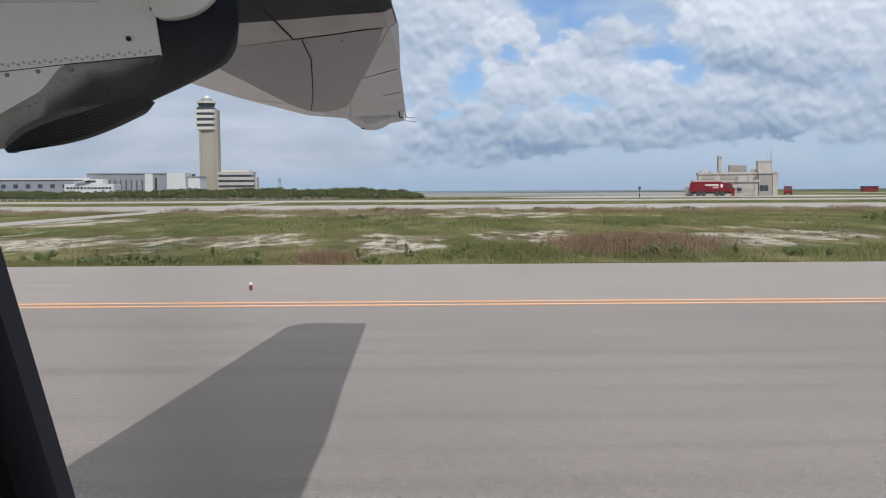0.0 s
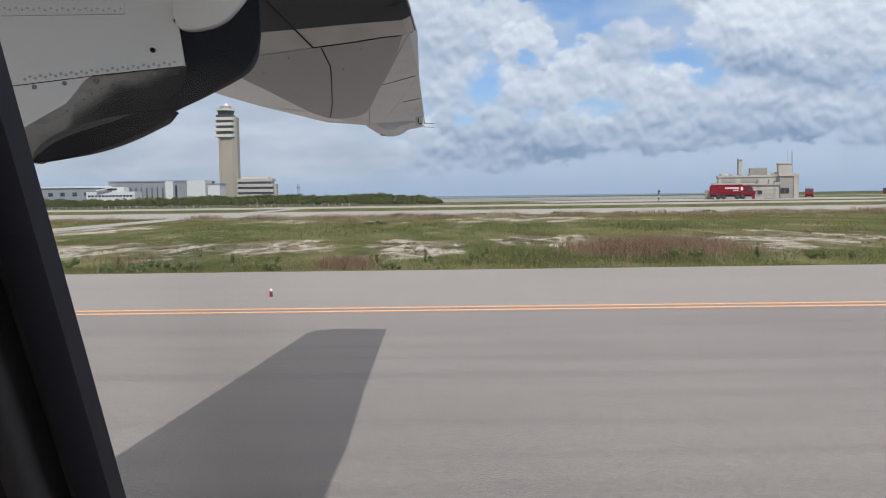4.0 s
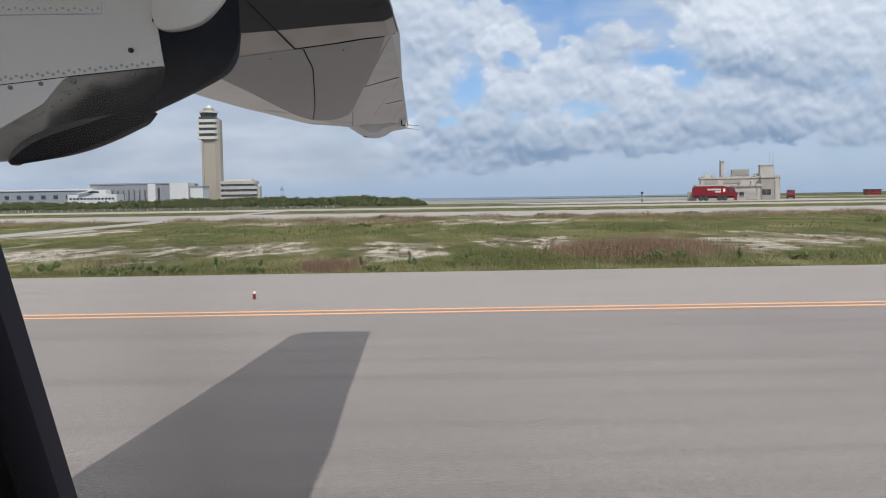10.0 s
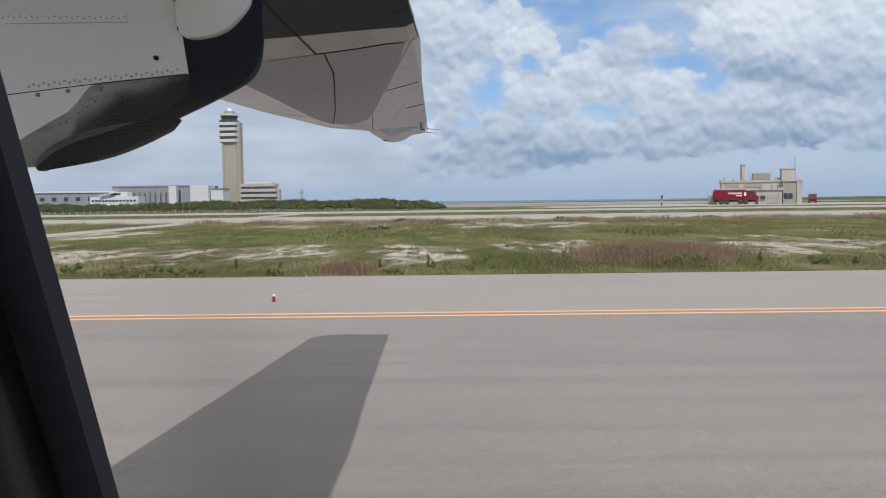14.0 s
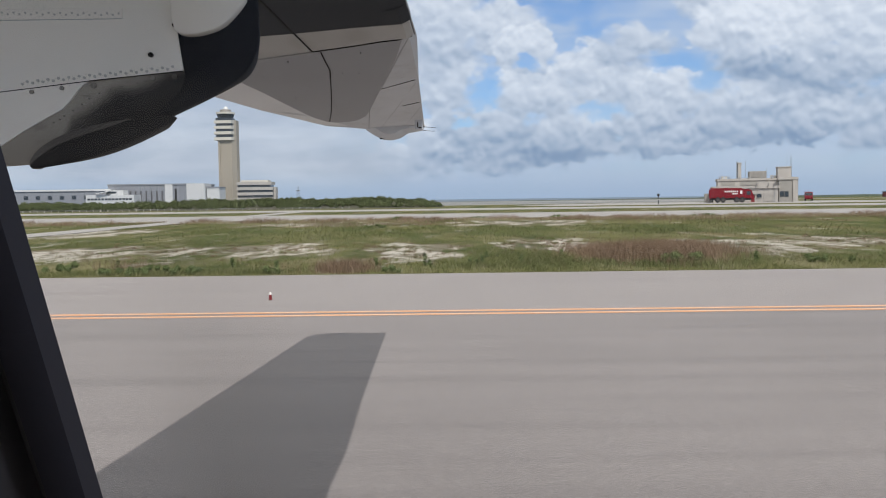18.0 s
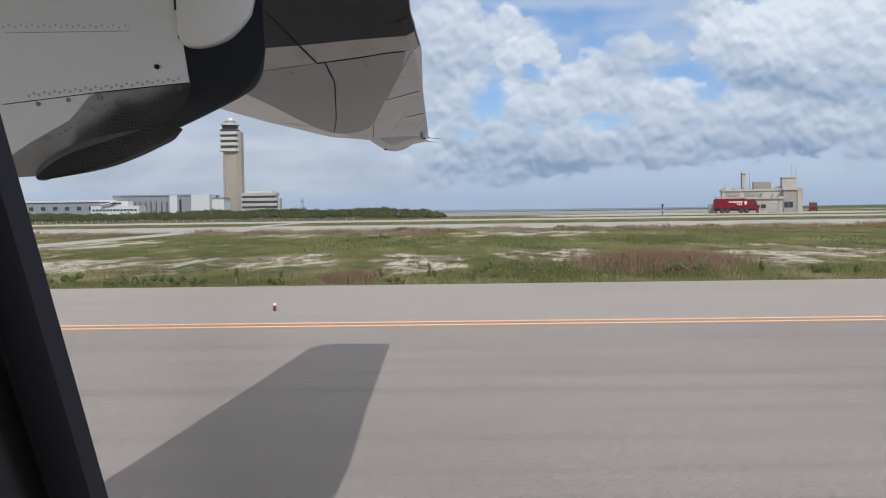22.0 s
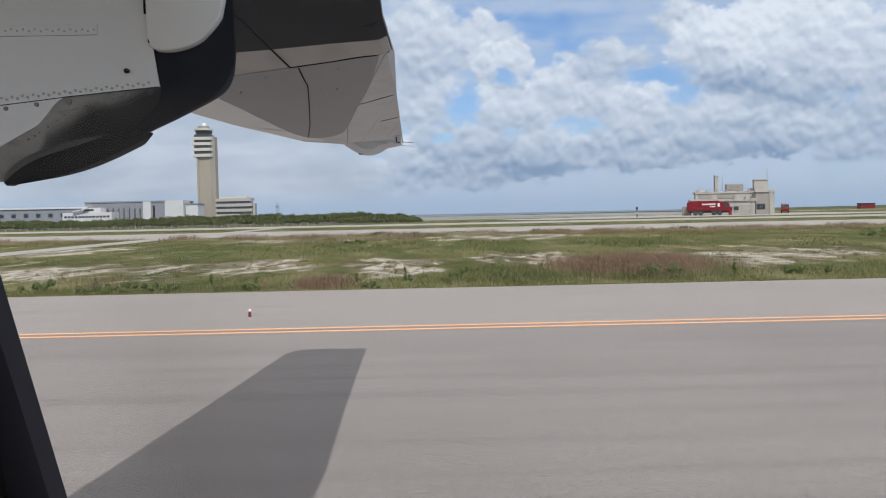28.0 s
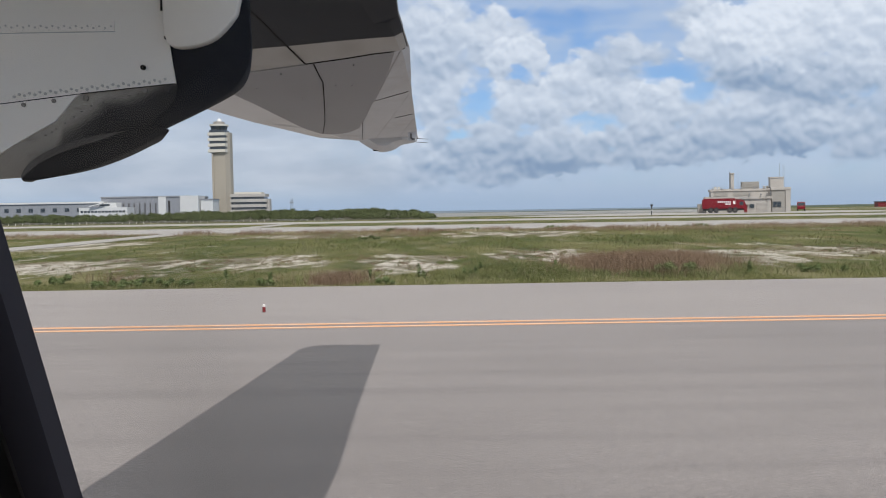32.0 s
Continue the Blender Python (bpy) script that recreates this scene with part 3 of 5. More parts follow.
sheet("ground", rect(-3400, 3400, -600, 700), GROUND_Z, MEADOW, "rough airfield turf with straw, rusty seed heads and bare coral sand", "grass")
sheet("water", rect(-4200, 4200, 690, 4900), -0.9, SEA, "blue-grey sea with small white crests beyond the airfield", "sea")
sheet("road", rect(-420, 420, -60, 26.35), 0.0, ASPHALT, "pale weathered asphalt taxiway with chips and streaks", "taxiway", 0.12)
sheet("road_patch", [(29.1, 26.34), (65.1, 26.34), (69.8, -1.0), (78.8, -60), (42.8, -60), (35.0, -1.0)], 0.004, FRESH_ASPHALT,
      "darker newly laid asphalt patch across the taxiway", "asphalt", 0.003)
sheet("road_shoulder", rect(-420, 420, 17.62, 26.35), 0.004, SHOULDER, "paler asphalt shoulder outside the taxiway edge line", "taxiway shoulder", 0.003)
sheet("road_crossing", [(-32.4, 26.35), (-29.1, 26.35), (-29.4, 101.0), (-32.7, 101.0)], -0.02, CONCRETE, "narrow pale concrete path crossing the turf", "path", 0.05)
sheet("road_crossing_far", rect(-32.9, -29.6, 136.0, 176.0), -0.02, CONCRETE, "narrow pale concrete path crossing the far turf", "path", 0.05)
sheet("road_far", rect(-900, 900, 101.0, 136.0), -0.01, CONCRETE, "pale concrete taxiway beyond the turf", "taxiway", 0.05)
sheet("runway", rect(-1200, 1200, 176.0, 206.0), -0.005, CONCRETE, "pale runway strip far across the turf", "runway", 0.05)
sheet("apron", [(28, 238), (160, 244), (154, 268), (136, 318), (68, 318), (20, 274)], -0.015, CONCRETE, "pale concrete apron round the fire station", "apron", 0.05)
sheet("shore", [(-4, 300), (60, 322), (108, 345), (132, 425), (190, 660), (-40, 690)], -0.02, TIDE_FLAT, "damp grey tidal sand flat near the shore", "sand", 0.04)
sheet("road_coast", rect(60, 640, 430, 455), -0.012, CONCRETE, "pale service road near the shore", "road", 0.05)

# double side stripe of the taxiway: orange with pale middles
stripe = thing("road_marking", "double orange taxiway edge line with worn paint", "road marking", kind="structure")
for y0 in (16.88, 17.36):
    for y, w, mat, z in ((y0 + 0.07, 0.065, ORANGE, 0.005), (y0 + 0.145, 0.09, PALE_LINE, 0.005), (y0 + 0.22, 0.065, ORANGE, 0.005)):
        part("stripe", box(-400, 400, y - w / 2, y + w / 2, z - 0.004, z), mat, stripe)


def edge_marker(m):
    ob = thing("edge_marker", "red and white taxiway edge reflector stake on the asphalt", "marker", m, "taxiway edge markers")
    part("base", tube((0, 0, 0), (0, 0, 0.015), 0.06, 0.055, 20), BLACK, ob)
    bm = tube((0, 0, 0.015), (0, 0, 0.04), 0.045, 0.038, 20)
    add_tube(bm, (0, 0, 0.04), (0, 0, 0.145), 0.040, 0.040, 20)
    part("sleeve", bm, DARK_RED, ob)
    bm = tube((0, 0, 0.145), (0, 0, 0.18), 0.040, 0.037, 20)
    bmesh.ops.create_icosphere(bm, subdivisions=2, radius=0.036, matrix=Matrix.Translation((0, 0, 0.18)))
    part("cap", bm, WHITE, ob, "white reflective cap")
    return ob


first_marker = edge_marker(pose(-4.13, 19.75, 0) @ Matrix.Scale(0.88, 4))
for x in (96.0, 82.4, 63.3, 44.3, -53.7, -100.2):
    copy_thing(first_marker, pose(x, 19.75, 0) @ Matrix.Scale(0.88, 4))

# ---------------------------------------------------------------- the aircraft that carries the window
aircraft = thing("aircraft", "white high-wing propeller aircraft with a sooty nacelle on the taxiway", "aircraft")
EYE_Z = 2.25

# cabin wall with its leaning window
LEAN = Vector((0, -0.449, 0.8935))
OUT = Vector((0, 0.8935, 0.449))
MID = Vector((0, 0.279, EYE_Z))
WIN_LEFT, WIN_RIGHT, WIN_LOW, WIN_TOP, WIN_R = -0.1394, 0.24, -0.25, 0.22, 0.085


def window_ring(offset, depth, square=False):
    """The outline of the opening, grown by offset and moved outward by depth."""
    x0, x1, s0, s1 = WIN_LEFT - offset, WIN_RIGHT + offset, WIN_LOW - offset, WIN_TOP + offset
    r = 0.002 if square else WIN_R + offset
    ring = []
    for cx, cs, a0 in ((x1 - r, s1 - r, 0), (x0 + r, s1 - r, 90), (x0 + r, s0 + r, 180), (x1 - r, s0 + r, 270)):
        for k in range(9):
            a = radians(a0 + k * 11.25)
            ring.append(MID + Vector((cx + r * math.cos(a), 0, 0)) + LEAN * (cs + r * math.sin(a)) + OUT * depth)
    return ring


def fuselage_shell():
    bm = bmesh.new()
    cy, cz, radius = MID.y - 1.2 * OUT.y, MID.z - 1.2 * OUT.z, 1.2
    xs = [-7.0, -4.0, -2.0, -0.42, 0.50, 2.0, 4.0]
    turns = [math.atan2(OUT.z, OUT.y) + a for a in np.concatenate([[-0.29, 0.29], np.linspace(0.29, 2 * math.pi - 0.29, 40)[1:-1]])]
    rows = [[bm.verts.new((x, cy + radius * math.cos(a), cz + radius * math.sin(a))) for a in turns] for x in xs]
    count = len(turns)
    for i in range(len(xs) - 1):
        for k in range(count):
            # this window, and an unseen slot across the cabin, added to let daylight in
            if (k == 0 and xs[i] == -0.42) or (k in (20, 21) and -2.5 < xs[i] < 1.0):
                continue
            bm.faces.new((rows[i][k], rows[i][(k + 1) % count], rows[i + 1][(k + 1) % count], rows[i + 1][k]))
    # nose and tail cones
    for end, cones in ((rows[0], ((-8.0, 0.86, -0.05), (-8.9, 0.55, -0.15), (-9.4, 0.15, -0.25))), (rows[-1], ((6.0, 0.80, 0.15), (8.5, 0.45, 0.5), (10.5, 0.12, 0.8)))):
        last = end
        for x, size, lift in cones:
            ring = [bm.verts.new((x, cy + (v.co.y - cy) * size, cz + (v.co.z - cz) * size + lift)) for v in end]
            for k in range(count):
                bm.faces.new((last[k], last[(k + 1) % count], ring[(k + 1) % count], ring[k]))
            last = ring
        bm.faces.new(last)
    bmesh.ops.recalc_face_normals(bm, faces=bm.faces)
    return bm


part("fuselage", fuselage_shell(), SKIN, aircraft, "white painted cabin shell")
window = part("cabin_window", loft([window_ring(0.0, 0.004), window_ring(0.0, 0.016), window_ring(0.012, 0.016), window_ring(0.012, 0.004)], False), LIP_GREY,
              aircraft, "dark grey rounded cabin window surround")
part("rubber_seal", loft([window_ring(0.0, 0.004), window_ring(0.004, -0.004), window_ring(0.008, -0.006)], False), LIP_GREY, window, "dark lip of the pane", True)
part("groove", loft([window_ring(0.008, -0.006), window_ring(0.0095, 0.006), window_ring(0.016, 0.004)], False), GROOVE, window, "black rubber groove")
part("ridge", loft([window_ring(0.016, 0.004), window_ring(0.018, -0.014), window_ring(0.023, -0.018), window_ring(0.028, -0.016)], False), FRAME_GREY, window, "grey ridge", True)
part("inner_groove", loft([window_ring(0.028, -0.016), window_ring(0.031, -0.002), window_ring(0.044, -0.004)], False), GROOVE, window, "black rubber groove")
part("lining", loft([window_ring(0.044, -0.004), window_ring(0.05, -0.03), window_ring(0.10, -0.035), window_ring(0.16, -0.03), window_ring(0.17, 0.0, True)], False), CABIN, window,
     "dark cabin lining panel")
pane = part("pane", loft([window_ring(0.004, 0.020), window_ring(0.004, 0.023)]), pane_material(), window, "clear acrylic pane with a smear and painted haze")
pane.visible_shadow = False
part("outer_skin", loft([window_ring(0.012, 0.016), window_ring(0.14, 0.014, True)], False), SKIN, window, "white outer skin panel")

# wing: stations along the span with plan lines of nose, front break, rear break and trailing edge
WING_ROWS = [  # y, nose x z, front break x z, rear break x z, trailing x z
    (0.2, -2.55, 3.20, -1.95, 3.12, -0.28, 3.18, -0.10, 3.20),
    (4.2, -2.26, 3.16, -1.70, 3.15, -0.25, 3.18, -0.195, 3.20),
    (5.15, -2.18, 3.15, -1.62, 3.16, -0.22, 3.18, -0.18, 3.21),
    (7.1, -2.02, 3.15, -1.53, 3.18, -0.54, 3.18, -0.24, 3.22),
    (8.7, -1.88, 3.17, -1.48, 3.18, -0.76, 3.18, -0.27, 3.22),
    (9.75, -1.79, 3.20, -1.41, 3.18, -0.90, 3.18, -0.29, 3.22),
    (11.3, -1.66, 3.24, -1.28, 3.21, -1.00, 3.19, -0.32, 3.22),
]


def wing_body():
    rings = []
    for y, nx, nz, fx, fz, rx, rz, tx, tz in WING_ROWS:
        c = tx - nx
        rings.append([(nx, y, nz), (fx, y, fz), ((fx + rx) / 2, y, (fz + rz) / 2 - 0.006), (rx, y, rz), (tx, y, tz), (tx - 0.01, y, tz + 0.015),
                      (tx - 0.35 * c, y, tz + 0.10), (nx + 0.35 * c, y, nz + 0.19), (nx + 0.08 * c, y, nz + 0.12)])
    y, nx, nz, fx, fz, rx, rz, tx, tz = WING_ROWS[-1]
    # rounded tip
    for dy, s, lift in ((0.36, 0.975, 0.02), (0.58, 0.90, 0.05), (0.68, 0.70, 0.09)):
        last = rings[len(WING_ROWS) - 1]
        mx = tx - 0.30
        rings.append([(mx + (px - mx) * s if px < mx else px, y + dy + (0.06 if px > mx else 0.0), 3.27 + (pz - 3.27) * s + lift * 0.4) for px, _, pz in last])
    return loft(rings)


wing = part("wing", wing_body(), WING_LIT, aircraft, "grey painted wing seen from below")


def under(x, y, drop=0.0):
    """The height of the wing's lower skin."""
    rows = WING_ROWS
    k = max(0, min(len(rows) - 2, sum(1 for r in rows if r[0] <= y) - 1))
    f = (y - rows[k][0]) / (rows[k + 1][0] - rows[k][0])
    r = [a + (b - a) * f for a, b in zip(rows[k], rows[k + 1])]
    for i in (1, 3, 5):
        if x <= r[i + 2] or i == 5:
            g = (x - r[i]) / (r[i + 2] - r[i])
            return r[i + 1] + (r[i + 3] - r[i + 1]) * g - drop
    return r[8] - drop


def skin_panel(points, drop=0.006, cuts=6):
    """A thin panel lying under the wing's lower skin."""
    bm = bmesh.new()
    face = bm.faces.new([bm.verts.new((x, y, 0)) for x, y in points])
    bmesh.ops.triangulate(bm, faces=[face])
    bmesh.ops.subdivide_edges(bm, edges=bm.edges, cuts=cuts, use_grid_fill=True)
    for v in bm.verts:
        v.co.z = under(v.co.x, v.co.y, drop)
    made = bmesh.ops.extrude_face_region(bm, geom=bm.faces[:])["geom"]
    for v in (g for g in made if isinstance(g, bmesh.types.BMVert)):
        v.co.z += drop + 0.02
    bmesh.ops.recalc_face_normals(bm, faces=bm.faces)
    return bm


def skin_line(points, width=0.014, drop=0.011):
    """A joint, or a facet's tonal edge, drawn along the lower skin."""
    bm = bmesh.new()
    for (xa, ya), (xb, yb) in zip(points, points[1:]):
        n = max(2, int(math.hypot(xb - xa, yb - ya) / 0.25))
        for k in range(n):
            p = [Vector((xa + (xb - xa) * f, ya + (yb - ya) * f, 0)) for f in (k / n, (k + 1) / n)]
            for q in p:
                q.z = under(q.x, q.y, drop)
            side = (p[1] - p[0]).cross(Vector((0, 0, 1))).normalized() * width / 2
            up = Vector((0, 0, 0.012))
            v = [bm.verts.new(c) for c in (p[0] - side, p[1] - side, p[1] + side, p[0] + side, p[0] - side + up, p[1] - side + up, p[1] + side + up, p[0] + side + up)]
            for f in ((0, 1, 2, 3), (4, 7, 6, 5), (0, 4, 5, 1), (1, 5, 6, 2), (2, 6, 7, 3), (3, 7, 4, 0)):
                bm.faces.new([v[i] for i in f])
    return bm


part("inboard_area", skin_panel([(-1.60, 1.6), (-0.135, 1.6), (-0.199, 4.20), (-0.192, 4.575), (-0.345, 4.608), (-0.53, 4.652), (-0.783, 4.735), (-1.01, 4.792), (-1.40, 4.87), (-1.60, 4.90)], 0.012, 9), DARK_INBOARD, wing,
     "dark grey inboard area of the lower skin")
part("flap_strip", skin_panel([(-1.40, 4.885), (-1.01, 4.80), (-0.783, 4.743), (-0.53, 4.66), (-0.345, 4.616), (-0.20, 4.585), (-0.195, 4.985), (-0.381, 5.055), (-0.558, 5.18), (-0.823, 5.335), (-1.18, 5.55), (-1.40, 5.62)], 0.010, 7), STRIP, wing,
     "stained buff strip behind the flap")
# darker tone paints in the shading of the downward-facing middle facet
part("middle_panel", skin_panel([(-1.58, 5.80), (-1.40, 5.70), (-1.178, 5.56), (-0.823, 5.345), (-0.558, 5.19), (-0.381, 5.065), (-0.262, 5.02), (-0.338, 5.686), (-0.466, 6.588), (-0.59, 7.432), (-0.746, 8.527), (-0.904, 9.538),
                                 (-1.065, 10.056), (-1.20, 10.28), (-1.335, 10.379), (-1.43, 10.28), (-1.50, 9.432), (-1.53, 8.3), (-1.553, 7.373), (-1.575, 6.828)], 0.012, 9), WING_SHADED, wing, "middle skin of the wing, facet shading painted darker grey")
# colour raised to paint in the sky light on the slanting nose
part("leading_edge", skin_panel([(-2.28, 4.0), (-1.72, 4.0), (-1.62, 5.15), (-1.54, 7.1), (-1.49, 8.7), (-1.41, 9.75), (-1.30, 11.2), (-1.66, 11.2), (-1.79, 9.75), (-1.88, 8.7), (-2.02, 7.1), (-2.18, 5.15)], 0.005, 3), BOOT, wing,
     "worn leading edge strip, painted pale for sky light")
part("skin_line", skin_line([(-0.86, 3.2), (-0.835, 4.03), (-0.823, 5.345)], 0.009, 0.0145), SEAL, wing)
part("skin_line", skin_line([(-0.823, 5.345), (-0.558, 5.19), (-0.381, 5.065), (-0.205, 4.995)], 0.009, 0.0145), SEAL, wing)
part("skin_line", skin_line([(-1.20, 5.575), (-0.825, 5.35)], 0.012, 0.018), FAINT_LINE, wing)
part("skin_line", skin_line([(-0.775, 5.36), (-0.802, 5.75), (-0.824, 6.12), (-0.987, 7.38), (-1.165, 8.72), (-1.40, 10.25)], 0.009, 0.0145), SEAL, wing)
part("skin_line", skin_line([(-0.55, 7.29), (-0.265, 7.02)], 0.004, 0.005), SEAL, wing)
part("skin_line", skin_line([(-0.47, 8.86), (-0.29, 8.66)], 0.004, 0.005), SEAL, wing)
part("skin_line", skin_line([(-0.785, 8.68), (-1.03, 11.25)], 0.004, 0.005), SEAL, wing)
# three grey lines painting the shading edges between facets, not joints
part("skin_line", skin_line([(-0.27, 7.20), (-0.86, 11.25)], 0.005, 0.003), FAINT_LINE, wing)
part("skin_line", skin_line([(-0.29, 9.1), (-0.56, 11.25)], 0.005, 0.003), FAINT_LINE, wing)
part("skin_line", skin_line([(-0.23, 5.06), (-0.325, 5.686), (-0.453, 6.588), (-0.577, 7.432)], 0.005, 0.003), FAINT_LINE, wing)
part("trailing_edge", tube((-0.205, 4.05, 3.20), (-0.193, 5.06, 3.208), 0.006, 0.006, 8), BOLT, wing, "grey trailing edge strip")

part("hinge_fairing", puffed([(-1.12, 3.20), (-1.067, 3.165), (-0.977, 3.108), (-0.902, 3.070), (-0.82, 3.056), (-0.735, 3.060), (-0.636, 3.088), (-0.56, 3.148), (-0.45, 3.172), (-0.338, 3.184), (-0.332, 3.25), (-0.5, 3.27), (-1.1, 3.27)],
                              [(11.25, 0.55), (11.45, 0.88), (11.65, 1.0), (11.8, 0.99), (11.95, 0.7)]), WING_LIT, wing, "pale drooping aileron horn")
part("tip_bracket", box(-0.412, -0.315, 10.60, 10.63, 3.105, 3.235, 0.004), WING_LIT, wing, "pale riveted tip bracket")
part("slot", box(-0.385, -0.372, 10.594, 10.604, 3.13, 3.195), SEAL, wing)
part("slot", box(-0.37, -0.335, 10.594, 10.604, 3.12, 3.135), SEAL, wing)
part("hinge_slot", box(-0.92, -0.79, 11.60, 11.66, 3.064, 3.080), SEAL, wing, "dark hinge slot")
for x0, y0 in ((-0.36, 12.0), (-0.335, 11.4)):
    part("static_wick", tube((x0, y0, 3.20), (x0 + 0.16, y0 + 0.03, 3.19), 0.004, 0.002, 6), SEAL, wing, "thin black static wick")
for x0, y0 in ((-0.537, 5.41), (-0.754, 6.26), (-0.638, 6.28), (-1.035, 5.68), (-1.334, 6.33), (-1.107, 6.99), (-1.082, 8.47), (-1.352, 7.73)):
    part("drain_hole", tube((x0, y0, under(x0, y0, 0.019)), (x0, y0, under(x0, y0, -0.01)), 0.0045, 0.0045, 10), SEAL, wing)

# engine nacelle with its sooty underside
nacelle = part("nacelle", puffed([(-1.602, 3.25), (-0.567, 3.25), (-0.589, 2.899), (-0.66, 2.80), (-0.805, 2.768), (-0.789, 2.650), (-1.073, 2.624), (-1.090, 2.614), (-1.104, 2.600), (-1.126, 2.572), (-1.153, 2.543), (-1.206, 2.515),
                                  (-1.276, 2.477), (-1.346, 2.434), (-1.472, 2.40), (-2.6, 2.38), (-2.6, 3.25)],
                                 [(2.622, 0.997), (2.6235, 1.0), (2.66, 1.0), (2.70, 0.965)], 0), SKIN, aircraft, "white riveted engine nacelle side")
part("rear_fairing", puffed([(-0.585, 3.225), (-0.561, 2.774), (-0.569, 2.707), (-0.596, 2.653), (-0.633, 2.619), (-0.695, 2.585), (-0.77, 2.548), (-0.867, 2.502), (-0.87, 2.535), (-0.798, 2.588), (-0.782, 2.66), (-0.84, 2.786), (-0.857, 3.225)],
                            [(2.628, 0.99), (2.632, 0.997), (2.645, 1.0), (2.68, 0.958), (2.72, 0.897), (2.77, 0.82), (2.85, 0.70), (2.92, 0.5)], 1), SOOT, nacelle, "dull black tail fairing", True)
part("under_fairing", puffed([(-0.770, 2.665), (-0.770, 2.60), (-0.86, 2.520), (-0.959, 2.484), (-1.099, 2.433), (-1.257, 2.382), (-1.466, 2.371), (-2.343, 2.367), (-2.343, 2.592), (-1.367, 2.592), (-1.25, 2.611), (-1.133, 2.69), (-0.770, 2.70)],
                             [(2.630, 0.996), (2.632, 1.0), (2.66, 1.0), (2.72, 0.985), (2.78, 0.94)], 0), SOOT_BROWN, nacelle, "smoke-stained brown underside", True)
# solid body: its near-black colour stands in for the shaded exhaust opening
part("exhaust_shroud", puffed([(-1.253, 2.375), (-1.197, 2.42), (-1.148, 2.443), (-1.079, 2.466), (-1.009, 2.485), (-0.94, 2.51), (-0.864, 2.521), (-0.81, 2.515), (-0.805, 2.506), (-0.849, 2.485), (-0.94, 2.442), (-1.045, 2.403), (-1.128, 2.382), (-1.197, 2.369), (-1.244, 2.366)],
                              [(2.600, 0.985), (2.604, 1.0), (2.64, 0.92), (2.72, 0.74)], 1), SHROUD, nacelle, "exhaust shroud below the nacelle, its shaded mouth painted black", True)
part("shroud_lip", puffed([(-1.258, 2.377), (-1.244, 2.404), (-1.217, 2.43), (-1.175, 2.455), (-1.114, 2.478), (-1.045, 2.496), (-0.967, 2.508), (-0.913, 2.513), (-0.93, 2.489), (-0.999, 2.472), (-1.068, 2.452), (-1.138, 2.429), (-1.187, 2.406), (-1.242, 2.361)],
                          [(2.606, 0.985), (2.610, 1.0), (2.66, 1.0)], 1), BURNT, nacelle, "burnt metal lip of the exhaust shroud", True)
part("gear_door_bulge", puffed([(-0.817, 3.10), (-0.816, 2.861), (-0.812, 2.770), (-0.785, 2.750), (-0.728, 2.752), (-0.665, 2.772), (-0.622, 2.813), (-0.588, 2.859), (-0.560, 3.10)],
                               [(2.592, 0.955), (2.596, 0.98), (2.606, 0.993), (2.62, 1.0), (2.70, 1.0)], 1), SKIN, nacelle, "white blister panel", True)
part("drain_hole", tube((-0.883, 2.612, 2.698), (-0.883, 2.64, 2.698), 0.0072, 0.0072, 12), SEAL, nacelle)
for k in range(30):
    f = k / 29
    x, z = -1.272 + 0.452 * f, 2.618 + 0.039 * f + 0.006 * (k % 2)
    part("rivet", tube((x, 2.619, z), (x, 2.64, z), 0.0042, 0.0048, 10), RIVET, nacelle)
for k in range(22):
    f = k / 21
    x, z = -1.34 + 0.365 * f, 2.824 - 0.008 * f + 0.005 * (k % 2)
    part("rivet", tube((x, 2.6165, z), (x, 2.64, z), 0.0032, 0.0036, 8), RIVET, nacelle)
for x, y, z, r in ((-0.882, 2.622, 2.630, 0.0075), (-0.817, 2.622, 2.634, 0.0085), (-1.060, 2.622, 2.611, 0.0085), (-1.153, 2.617, 2.604, 0.0065), (-1.244, 2.617, 2.594, 0.0065)):
    part("bolt", tube((x, y, z), (x, y + 0.02, z), r, r, 12), BOLT if x > -0.83 else PLUG, nacelle, "dull grey flush plug")
for x, z in ((-0.975, 2.608), (-1.01, 2.598), (-1.045, 2.588), (-1.075, 2.572), (-1.098, 2.556), (-1.125, 2.538), (-1.152, 2.522), (-1.185, 2.503), (-1.165, 2.512), (-0.93, 2.617), (-0.905, 2.622), (-0.845, 2.632)):
    part("rivet", tube((x, 2.624, z), (x, 2.65, z), 0.0021, 0.0021, 8), BOLT, nacelle)
part("strap", box(-1.62, -0.965, 2.6185, 2.626, 2.8075, 2.838, 0.001), SKIN, nacelle, "raised riveted strap")
part("panel_line", tube((-1.335, 2.6225, 2.806), (-0.965, 2.6225, 2.806), 0.0014, 0.0014, 6), FAINT_LINE, nacelle)
part("panel_line", tube((-1.35, 2.6225, 2.594), (-1.073, 2.6225, 2.624), 0.0016, 0.0016, 6), SEAL, nacelle)
part("panel_line", tube((-1.073, 2.6225, 2.6245), (-0.791, 2.6225, 2.650), 0.0016, 0.0016, 6), SEAL, nacelle)
part("panel_gap", tube((-0.818, 2.605, 2.862), (-0.820, 2.605, 3.05), 0.005, 0.005, 8), SEAL, nacelle, "dark gap beside the blister panel")
part("bolt", tube((-0.806, 2.60, 2.782), (-0.806, 2.66, 2.782), 0.007, 0.007, 10), SEAL, nacelle)
